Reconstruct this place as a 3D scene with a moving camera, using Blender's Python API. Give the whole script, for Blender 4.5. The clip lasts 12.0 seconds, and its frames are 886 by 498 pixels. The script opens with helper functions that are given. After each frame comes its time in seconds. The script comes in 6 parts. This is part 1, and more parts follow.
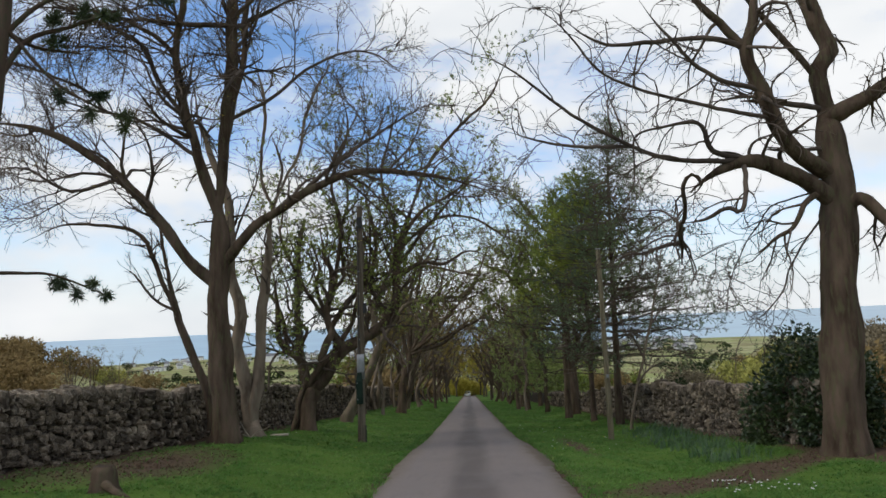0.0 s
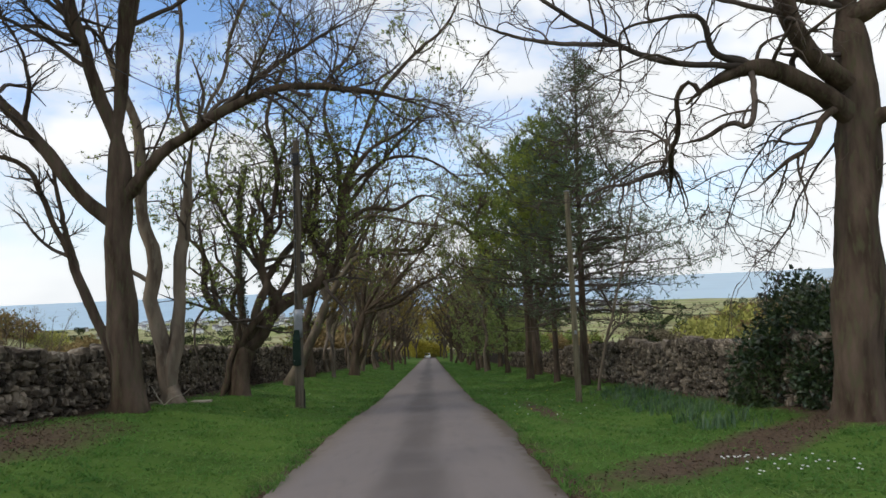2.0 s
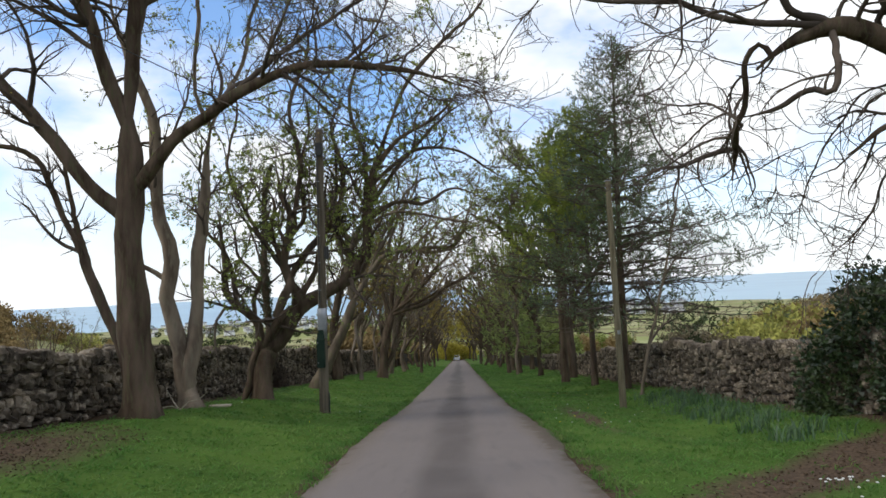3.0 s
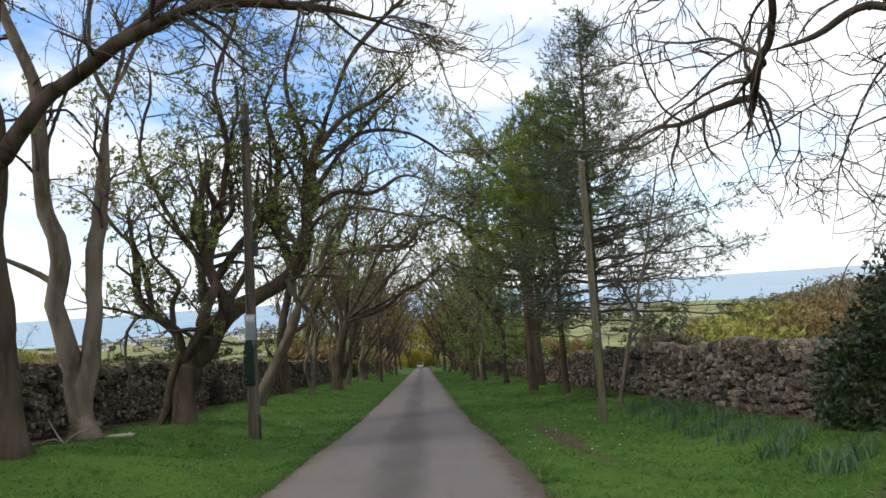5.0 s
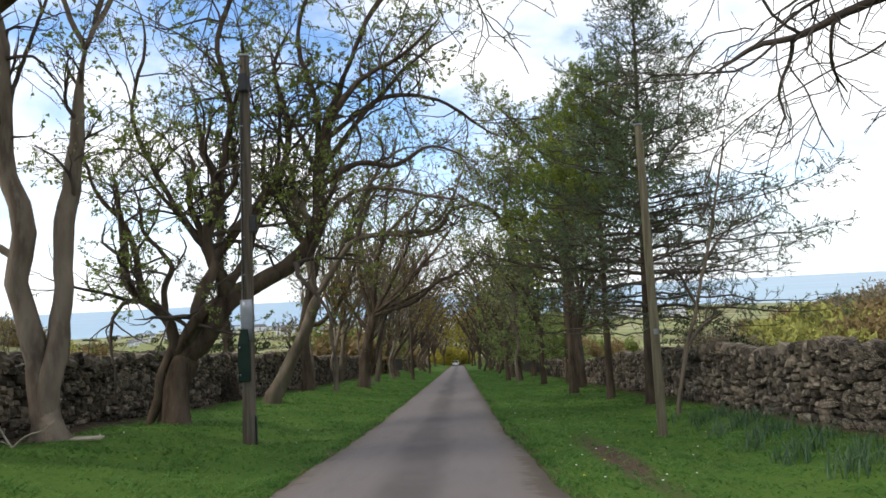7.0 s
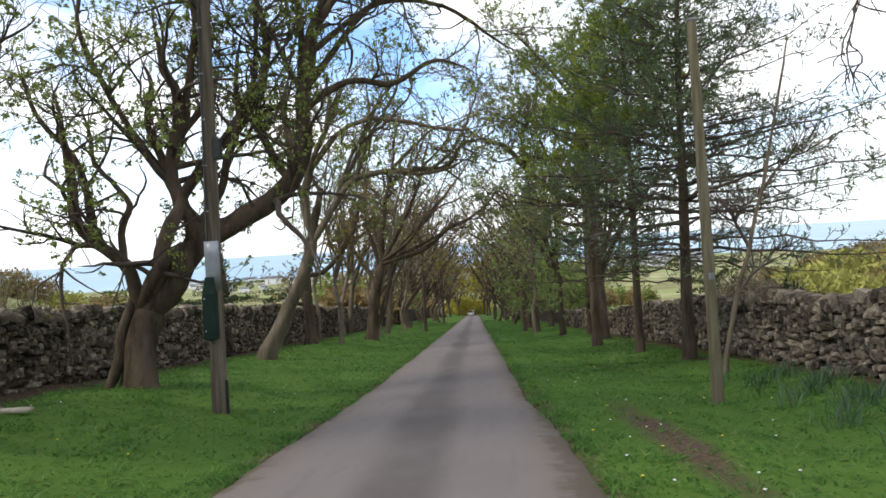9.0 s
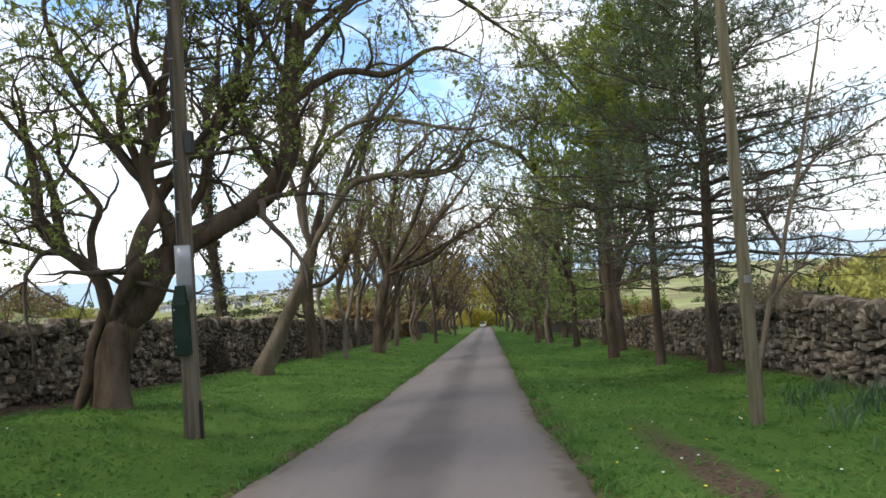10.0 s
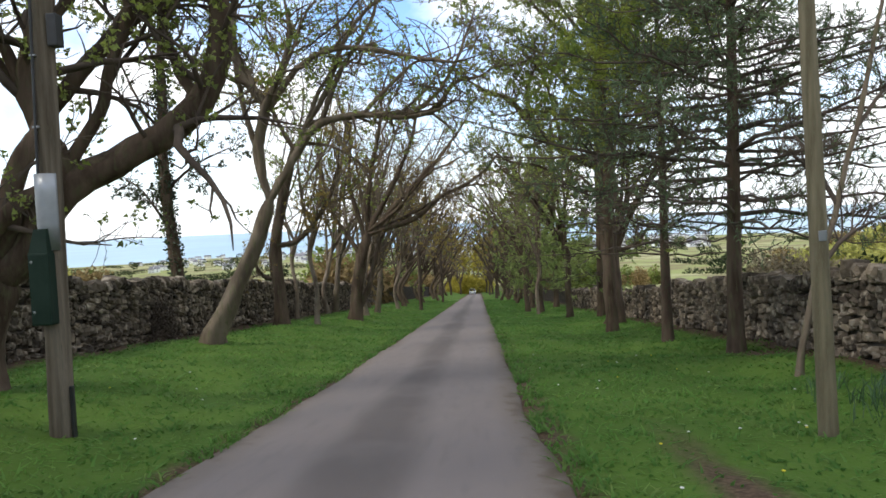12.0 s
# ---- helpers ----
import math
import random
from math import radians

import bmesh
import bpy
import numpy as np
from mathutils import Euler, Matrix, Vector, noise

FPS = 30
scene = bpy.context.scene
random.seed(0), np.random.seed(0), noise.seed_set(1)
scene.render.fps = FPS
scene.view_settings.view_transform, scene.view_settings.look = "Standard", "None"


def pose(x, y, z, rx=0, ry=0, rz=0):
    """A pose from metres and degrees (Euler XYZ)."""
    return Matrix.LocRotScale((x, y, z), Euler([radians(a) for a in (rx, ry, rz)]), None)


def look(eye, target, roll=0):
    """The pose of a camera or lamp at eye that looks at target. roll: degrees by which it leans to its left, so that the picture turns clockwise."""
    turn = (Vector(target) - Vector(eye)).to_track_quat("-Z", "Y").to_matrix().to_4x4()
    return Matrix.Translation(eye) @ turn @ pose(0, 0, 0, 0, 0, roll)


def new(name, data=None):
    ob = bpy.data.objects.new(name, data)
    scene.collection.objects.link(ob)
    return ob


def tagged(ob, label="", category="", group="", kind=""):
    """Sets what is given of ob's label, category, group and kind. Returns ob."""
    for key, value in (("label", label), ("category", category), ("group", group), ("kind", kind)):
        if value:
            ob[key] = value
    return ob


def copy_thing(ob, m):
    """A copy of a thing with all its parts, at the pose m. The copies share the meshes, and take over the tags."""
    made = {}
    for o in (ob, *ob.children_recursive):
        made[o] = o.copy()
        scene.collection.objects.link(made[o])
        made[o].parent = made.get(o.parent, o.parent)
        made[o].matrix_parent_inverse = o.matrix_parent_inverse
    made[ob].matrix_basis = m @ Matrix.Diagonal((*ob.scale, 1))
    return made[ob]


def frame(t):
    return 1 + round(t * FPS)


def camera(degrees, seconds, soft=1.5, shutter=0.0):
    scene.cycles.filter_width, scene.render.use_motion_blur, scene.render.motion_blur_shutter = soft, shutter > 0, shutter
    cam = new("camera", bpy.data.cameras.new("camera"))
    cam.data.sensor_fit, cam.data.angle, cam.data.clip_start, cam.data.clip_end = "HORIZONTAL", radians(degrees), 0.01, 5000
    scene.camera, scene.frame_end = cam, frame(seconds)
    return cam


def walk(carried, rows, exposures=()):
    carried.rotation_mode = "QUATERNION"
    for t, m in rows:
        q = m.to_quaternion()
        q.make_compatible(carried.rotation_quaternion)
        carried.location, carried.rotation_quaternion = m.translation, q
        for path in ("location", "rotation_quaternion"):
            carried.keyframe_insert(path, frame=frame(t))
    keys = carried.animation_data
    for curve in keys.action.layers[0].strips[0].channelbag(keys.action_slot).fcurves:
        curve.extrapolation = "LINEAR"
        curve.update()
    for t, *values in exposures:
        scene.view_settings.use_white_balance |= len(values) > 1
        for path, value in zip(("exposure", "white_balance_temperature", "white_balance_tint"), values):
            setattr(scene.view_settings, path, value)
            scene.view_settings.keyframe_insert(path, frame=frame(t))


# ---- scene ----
cam = camera(65.4, 12.0, soft=1.6)
METRES, EYE, TILT, LEAN, TURN = 16.6, 1.5, 6.1, 2.5, 1.9
ROWS = [
    (0.0, 0.0, 0.0, 0.0, 0.0, 0.0, -0.0),
    (0.5, 0.0035, 0.0365, -0.0095, 3.77, 1.53, 0.71),
    (1.0, 0.0114, 0.0803, -0.0183, 0.46, 0.68, -0.76),
    (1.5, 0.016, 0.1231, -0.0306, -1.84, -1.83, -1.05),
    (2.0, 0.0221, 0.1688, -0.0409, -3.21, -3.03, -0.22),
    (2.5, 0.0182, 0.2089, -0.05, -0.56, -2.93, 0.35),
    (4.5, 0.0305, 0.3713, -0.0797, -3.56, -2.7, 0.33),
    (5.0, 0.0412, 0.4144, -0.0868, -4.01, -2.34, 0.97),
    (5.5, 0.0437, 0.4524, -0.0966, -3.0, -2.0, -0.66),
    (6.0, 0.056, 0.4921, -0.1029, -2.16, -1.76, 0.05),
    (6.5, 0.0567, 0.5298, -0.1105, -1.26, -1.7, -0.41),
    (7.0, 0.0622, 0.5671, -0.1194, -0.86, -2.46, 0.39),
    (9.0, 0.0733, 0.7217, -0.1487, 0.34, -6.54, 0.96),
    (9.5, 0.0786, 0.7633, -0.1593, -0.31, -7.29, 0.2),
    (10.0, 0.0848, 0.7997, -0.1664, 1.27, -5.54, 1.63),
    (10.5, 0.0932, 0.8431, -0.1732, 1.51, -3.99, 1.12),
    (11.0, 0.0989, 0.8825, -0.1822, 1.28, -4.04, 0.4),
    (11.5, 0.1038, 0.9265, -0.1918, 0.59, -5.88, -0.69),
    (12.0, 0.1011, 0.9672, -0.2020, 0.75, -8.33, 0.33),
]
walk(cam, [(t, pose(0, 0, EYE, TILT, LEAN, TURN) @ pose(METRES * x, METRES * y, METRES * z, 90 + pitch, roll, yaw)) for t, x, y, z, yaw, pitch, roll in ROWS],
     [(0.0, -0.56), (1.5, -0.52), (2.5, -0.34), (4.5, -0.22), (7.0, -0.1), (9.0, 0.15), (12.0, 0.2)])

# ---- world, sun ----
SUN_EL, SUN_AZ = radians(44), radians(242)     # azimuth clockwise from +y
world = bpy.data.worlds.new("sky")
scene.world = world
world.use_nodes = True
wn, wl = world.node_tree.nodes, world.node_tree.links
wn.clear()
w_out, w_bg = wn.new("ShaderNodeOutputWorld"), wn.new("ShaderNodeBackground")
w_sky = wn.new("ShaderNodeTexSky")
w_sky.sky_type, w_sky.sun_disc = "NISHITA", False
w_sky.sun_elevation, w_sky.sun_rotation = SUN_EL, SUN_AZ
w_sky.air_density, w_sky.dust_density, w_sky.ozone_density = 1.0, 0.6, 1.5
w_co, w_map = wn.new("ShaderNodeTexCoord"), wn.new("ShaderNodeMapping")
w_map.inputs["Location"].default_value = (0.35, 0.1, 0.2)
w_map.inputs["Scale"].default_value = (1.0, 1.0, 2.2)
w_n1 = wn.new("ShaderNodeTexNoise")
w_n1.inputs["Scale"].default_value, w_n1.inputs["Detail"].default_value = 2.6, 9.0
w_n1.inputs["Roughness"].default_value = 0.55
w_ramp = wn.new("ShaderNodeValToRGB")
w_ramp.color_ramp.elements[0].position, w_ramp.color_ramp.elements[1].position = 0.385, 0.55
w_n2 = wn.new("ShaderNodeTexNoise")
w_n2.inputs["Scale"].default_value, w_n2.inputs["Detail"].default_value = 5.0, 6.0
w_cc = wn.new("ShaderNodeMixRGB")
w_cc.inputs[1].default_value, w_cc.inputs[2].default_value = (7.0, 7.7, 8.5, 1), (12.3, 12.2, 12.0, 1)
w_blue = wn.new("ShaderNodeMixRGB")
w_blue.blend_type = "MULTIPLY"
w_blue.inputs[0].default_value = 1.0
w_blue.inputs[2].default_value = (1.70, 1.95, 2.20, 1)
w_mix = wn.new("ShaderNodeMixRGB")
wl.new(w_co.outputs["Generated"], w_map.inputs["Vector"])
wl.new(w_map.outputs["Vector"], w_n1.inputs["Vector"])
wl.new(w_map.outputs["Vector"], w_n2.inputs["Vector"])
wl.new(w_n1.outputs["Fac"], w_ramp.inputs["Fac"])
wl.new(w_n2.outputs["Fac"], w_cc.inputs[0])
wl.new(w_sky.outputs["Color"], w_blue.inputs[1])
w_sep, w_low, w_max = wn.new("ShaderNodeSeparateXYZ"), wn.new("ShaderNodeMapRange"), wn.new("ShaderNodeMath")
w_low.inputs["From Min"].default_value, w_low.inputs["From Max"].default_value = 0.03, 0.22
w_low.inputs["To Min"].default_value, w_low.inputs["To Max"].default_value = 0.95, 0.0
w_max.operation = "MAXIMUM"
wl.new(w_co.outputs["Generated"], w_sep.inputs["Vector"])
wl.new(w_sep.outputs["Z"], w_low.inputs["Value"])
wl.new(w_low.outputs["Result"], w_max.inputs[0])
wl.new(w_ramp.outputs["Color"], w_max.inputs[1])
wl.new(w_max.outputs["Value"], w_mix.inputs[0])
wl.new(w_blue.outputs["Color"], w_mix.inputs[1])
wl.new(w_cc.outputs["Color"], w_mix.inputs[2])
wl.new(w_mix.outputs["Color"], w_bg.inputs["Color"])
w_bg.inputs["Strength"].default_value = 0.132
wl.new(w_bg.outputs["Background"], w_out.inputs["Surface"])

sun = new("sun", bpy.data.lights.new("sun", "SUN"))
sun.data.energy, sun.data.angle, sun.data.color = 1.8, radians(11), (1.0, 0.95, 0.86)
sun_way = Vector((math.sin(SUN_AZ) * math.cos(SUN_EL), math.cos(SUN_AZ) * math.cos(SUN_EL), math.sin(SUN_EL)))
sun.matrix_world = look(sun_way * 60, (0, 0, 0))


# ---- materials ----
ALBEDO = 0.8     # all base colours together


def mixed(name, a, b, scale=4.0, rough=0.85, bump=0.3, fine=None, c=None, stretch=(1, 1, 1), per_object=0.0, per_island=0.0,
          bump_scale=None, metal=0.0, leaf=0.0, lo=0.38, hi=0.64):
    """A surface of two colours over broad noise, a third in fine noise, with relief."""
    a, b, c = [tuple(v * ALBEDO for v in k) if k else None for k in (a, b, c)]
    m = bpy.data.materials.new(name)
    m.use_nodes = True
    n, l = m.node_tree.nodes, m.node_tree.links
    p = n["Principled BSDF"]
    p.inputs["Roughness"].default_value, p.inputs["Metallic"].default_value = rough, metal
    p.inputs["Specular IOR Level"].default_value = 0.5 if rough < 0.58 else 0.12
    co, mp = n.new("ShaderNodeTexCoord"), n.new("ShaderNodeMapping")
    mp.inputs["Scale"].default_value = stretch
    l.new(co.outputs["Object"], mp.inputs["Vector"])
    n1 = n.new("ShaderNodeTexNoise")
    n1.inputs["Scale"].default_value, n1.inputs["Detail"].default_value = scale, 5
    r1 = n.new("ShaderNodeValToRGB")
    e = r1.color_ramp.elements
    e[0].position, e[1].position = lo, hi
    e[0].color, e[1].color = (*a, 1), (*b, 1)
    l.new(mp.outputs["Vector"], n1.inputs["Vector"])
    l.new(n1.outputs["Fac"], r1.inputs["Fac"])
    colour = r1.outputs["Color"]
    n2 = n.new("ShaderNodeTexNoise")
    n2.inputs["Scale"].default_value, n2.inputs["Detail"].default_value = fine or scale * 9, 4
    l.new(mp.outputs["Vector"], n2.inputs["Vector"])
    if c:
        r2, mx = n.new("ShaderNodeValToRGB"), n.new("ShaderNodeMixRGB")
        r2.color_ramp.elements[0].position, r2.color_ramp.elements[1].position = 0.5, 0.7
        l.new(n2.outputs["Fac"], r2.inputs["Fac"])
        l.new(r2.outputs["Color"], mx.inputs[0])
        l.new(colour, mx.inputs[1])
        mx.inputs[2].default_value = (*c, 1)
        colour = mx.outputs["Color"]
    for amount, node, socket in ((per_object, "ShaderNodeObjectInfo", "Random"), (per_island, "ShaderNodeNewGeometry", "Random Per Island")):
        if amount:
            info, mr, hs = n.new(node), n.new("ShaderNodeMapRange"), n.new("ShaderNodeHueSaturation")
            mr.inputs["To Min"].default_value, mr.inputs["To Max"].default_value = 1 - amount, 1 + amount
            l.new(info.outputs[socket], mr.inputs["Value"])
            l.new(mr.outputs["Result"], hs.inputs["Value"])
            l.new(colour, hs.inputs["Color"])
            colour = hs.outputs["Color"]
    l.new(colour, p.inputs["Base Color"])
    if bump:
        b1 = n.new("ShaderNodeBump")
        b1.inputs["Strength"].default_value, b1.inputs["Distance"].default_value = bump, 0.03
        n3 = n.new("ShaderNodeTexNoise")
        n3.inputs["Scale"].default_value, n3.inputs["Detail"].default_value = bump_scale or scale * 6, 6
        l.new(mp.outputs["Vector"], n3.inputs["Vector"])
        l.new(n3.outputs["Fac"], b1.inputs["Height"])
        l.new(b1.outputs["Normal"], p.inputs["Normal"])
    if leaf:
        tr, ms = n.new("ShaderNodeBsdfTranslucent"), n.new("ShaderNodeMixShader")
        ms.inputs[0].default_value = leaf
        l.new(colour, tr.inputs["Color"])
        l.new(p.outputs["BSDF"], ms.inputs[1])
        l.new(tr.outputs["BSDF"], ms.inputs[2])
        l.new(ms.outputs["Shader"], n["Material Output"].inputs["Surface"])
    return m


BARK = mixed("bark_brown", (0.045, 0.029, 0.019), (0.166, 0.118, 0.085), 4.0, 0.95, 1.0, 14, (0.11, 0.10, 0.055), (1, 1, 0.22), bump_scale=20, lo=0.3, hi=0.7)
BARK_GREY = mixed("bark_grey", (0.115, 0.083, 0.060), (0.37, 0.29, 0.215), 3.0, 0.9, 0.8, 12, (0.24, 0.205, 0.145), (1, 1, 0.28), bump_scale=22, lo=0.3, hi=0.72)
BARK_MID = mixed("bark_mid", (0.085, 0.062, 0.044), (0.26, 0.205, 0.15), 3.2, 0.92, 0.9, 13, (0.14, 0.13, 0.07), (1, 1, 0.25), bump_scale=21, lo=0.3, hi=0.72)
BARK_DARK = mixed("bark_dark", (0.077, 0.051, 0.039), (0.140, 0.101, 0.075), 3.0, 0.95, 0.9, 24, (0.075, 0.08, 0.045), (1, 1, 0.3), bump_scale=16)
TWIG = mixed("twig_bark", (0.075, 0.058, 0.047), (0.165, 0.128, 0.10), 1.5, 0.9, 0.0)
TWIG_RED = mixed("twig_russet", (0.125, 0.092, 0.066), (0.265, 0.205, 0.142), 1.2, 0.9, 0.0)
LEAF = mixed("young_leaf", (0.166, 0.215, 0.039), (0.340, 0.404, 0.091), 0.5, 0.55, 0.0, per_island=0.35, leaf=0.45)
# Yellow leaf brightened in colour to stand for sun at the lane's end.
LEAF_YELLOW_LIT = mixed("yellow_lit_leaf", (0.42, 0.36, 0.06), (0.62, 0.53, 0.10), 0.4, 0.6, 0.0, per_island=0.3, leaf=0.5)
LEAF_RUST = mixed("rust_leaf", (0.27, 0.185, 0.06), (0.41, 0.33, 0.085), 0.4, 0.6, 0.0, per_island=0.35, leaf=0.45)
EVERGREEN = mixed("evergreen_leaf", (0.024, 0.046, 0.016), (0.068, 0.098, 0.030), 1.6, 0.45, 0.0, per_island=0.5, leaf=0.15)
NEEDLE = mixed("fir_needle", (0.180, 0.250, 0.050), (0.40, 0.45, 0.085), 0.6, 0.6, 0.0, per_island=0.3, leaf=0.4)
NEEDLE_BLUE = mixed("blue_needle", (0.118, 0.172, 0.090), (0.225, 0.29, 0.145), 0.7, 0.6, 0.0, per_island=0.3, leaf=0.35)
GRASS = mixed("grass_blade", (0.100, 0.222, 0.048), (0.158, 0.305, 0.068), 0.45, 0.6, 0.0, 3.0, (0.25, 0.34, 0.10), per_island=0.12, leaf=0.55)
DAFFODIL = mixed("daffodil_leaf", (0.060, 0.126, 0.054), (0.128, 0.203, 0.095), 1.0, 0.5, 0.0, per_island=0.35, leaf=0.25)
STONE = mixed("field_stone", (0.058, 0.045, 0.034), (0.225, 0.178, 0.128), 1.8, 0.95, 0.9, 7, (0.35, 0.295, 0.225), per_object=0.55, bump_scale=14)
STONE_FAR = mixed("field_stone_far", (0.058, 0.045, 0.034), (0.225, 0.178, 0.128), 1.8, 0.95, 0.9, 7, (0.35, 0.295, 0.225), per_island=0.55, bump_scale=14)
# Needles lightened in colour to offset the shade among the far firs.
NEEDLE_PALE = mixed("pale_needle", (0.22, 0.29, 0.09), (0.40, 0.46, 0.16), 0.6, 0.6, 0.0, per_island=0.3, leaf=0.45)
STONE_CORE = mixed("wall_core", (0.036, 0.030, 0.024), (0.100, 0.084, 0.066), 3, 1.0, 0.8)
IVY = mixed("moss", (0.03, 0.045, 0.012), (0.07, 0.085, 0.025), 2.0, 0.9, 0.6, per_island=0.4, leaf=0.1)
POLE_WOOD = mixed("pole_timber", (0.095, 0.072, 0.050), (0.215, 0.175, 0.13), 2.0, 0.85, 0.5, 30, (0.14, 0.125, 0.09), (6, 6, 0.35), bump_scale=20)
POLE_PALE = mixed("bleached_pole", (0.15, 0.122, 0.075), (0.27, 0.225, 0.145), 2.0, 0.85, 0.5, 30, (0.19, 0.18, 0.11), (6, 6, 0.35), bump_scale=20)
ZINC = mixed("zinc_sheet", (0.30, 0.31, 0.32), (0.42, 0.43, 0.44), 3.0, 0.42, 0.05, metal=0.6)
GREEN_METAL = mixed("green_painted_steel", (0.012, 0.026, 0.017), (0.020, 0.038, 0.026), 3.0, 0.6, 0.08)
BLACK = mixed("black_plastic", (0.012, 0.012, 0.013), (0.025, 0.024, 0.024), 4.0, 0.5, 0.05)
LITTER = mixed("dead_leaf", (0.075, 0.05, 0.032), (0.15, 0.105, 0.066), 4.0, 0.9, 0.0, per_island=0.5)
PALE_WOOD = mixed("bleached_wood", (0.34, 0.29, 0.21), (0.50, 0.44, 0.34), 6.0, 0.8, 0.3)
WHITE_PAINT = mixed("white_paint", (0.85, 0.85, 0.82), (0.95, 0.95, 0.92), 0.6, 0.6, 0.0, per_object=0.12)
ROOF_SLATE = mixed("slate", (0.140, 0.140, 0.154), (0.280, 0.266, 0.266), 0.8, 0.7, 0.0, per_object=0.3)
GLASS_DARK = mixed("window_glass", (0.02, 0.022, 0.025), (0.03, 0.032, 0.036), 1.0, 0.08, 0.0)
RUBBER = mixed("tyre_rubber", (0.015, 0.015, 0.015), (0.03, 0.03, 0.03), 6.0, 0.9, 0.1)
YELLOW = mixed("yellow_petal", (0.75, 0.60, 0.04), (0.85, 0.72, 0.08), 20, 0.6, 0.0)
PETAL = mixed("white_petal", (0.72, 0.72, 0.66), (0.82, 0.82, 0.78), 20, 0.6, 0.0)
SEA = mixed("sea_water", (0.175, 0.36, 0.51), (0.25, 0.46, 0.60), 0.004, 0.3, 0.1, 0.02)
SCRUB = mixed("scrub_leaf", (0.26, 0.18, 0.08), (0.41, 0.30, 0.13), 0.08, 0.8, 0.0, per_island=0.4, leaf=0.25)
SCRUB_BARE = mixed("scrub_bare", (0.21, 0.17, 0.108), (0.37, 0.305, 0.195), 0.12, 0.85, 0.0, per_island=0.4, leaf=0.2)
# Gorse yellow-green with the hillside's sunlight mixed into the colour.
SCRUB_GREEN = mixed("scrub_green", (0.30, 0.30, 0.085), (0.56, 0.53, 0.14), 0.35, 0.8, 0.0, per_island=0.4, leaf=0.3)
HEDGE = mixed("hedge_leaf", (0.03, 0.045, 0.018), (0.07, 0.085, 0.03), 0.1, 0.9, 0.0, per_island=0.4, leaf=0.1)


def ramp_of(n, l, source, lo, hi):
    r = n.new("ShaderNodeMapRange")
    r.interpolation_type = "SMOOTHSTEP"
    r.inputs["From Min"].default_value, r.inputs["From Max"].default_value = lo, hi
    l.new(source, r.inputs["Value"])
    return r.outputs["Result"]


def maths(n, l, op, a, b=None):
    m = n.new("ShaderNodeMath")
    m.operation = op
    for i, v in enumerate((a, b)):
        if v is None:
            continue
        if isinstance(v, (int, float)):
            m.inputs[i].default_value = v
        else:
            l.new(v, m.inputs[i])
    return m.outputs["Value"]


def blend(n, l, fac, a, b):
    m = n.new("ShaderNodeMixRGB")
    l.new(fac, m.inputs[0])
    for i, v in ((1, a), (2, b)):
        if isinstance(v, tuple):
            m.inputs[i].default_value = (*[k * ALBEDO for k in v], 1)
        else:
            l.new(v, m.inputs[i])
    return m.outputs["Color"]


def noise_of(n, l, vec, scale, detail=5.0):
    t = n.new("ShaderNodeTexNoise")
    t.inputs["Scale"].default_value, t.inputs["Detail"].default_value = scale, detail
    l.new(vec, t.inputs["Vector"])
    return t.outputs["Fac"]


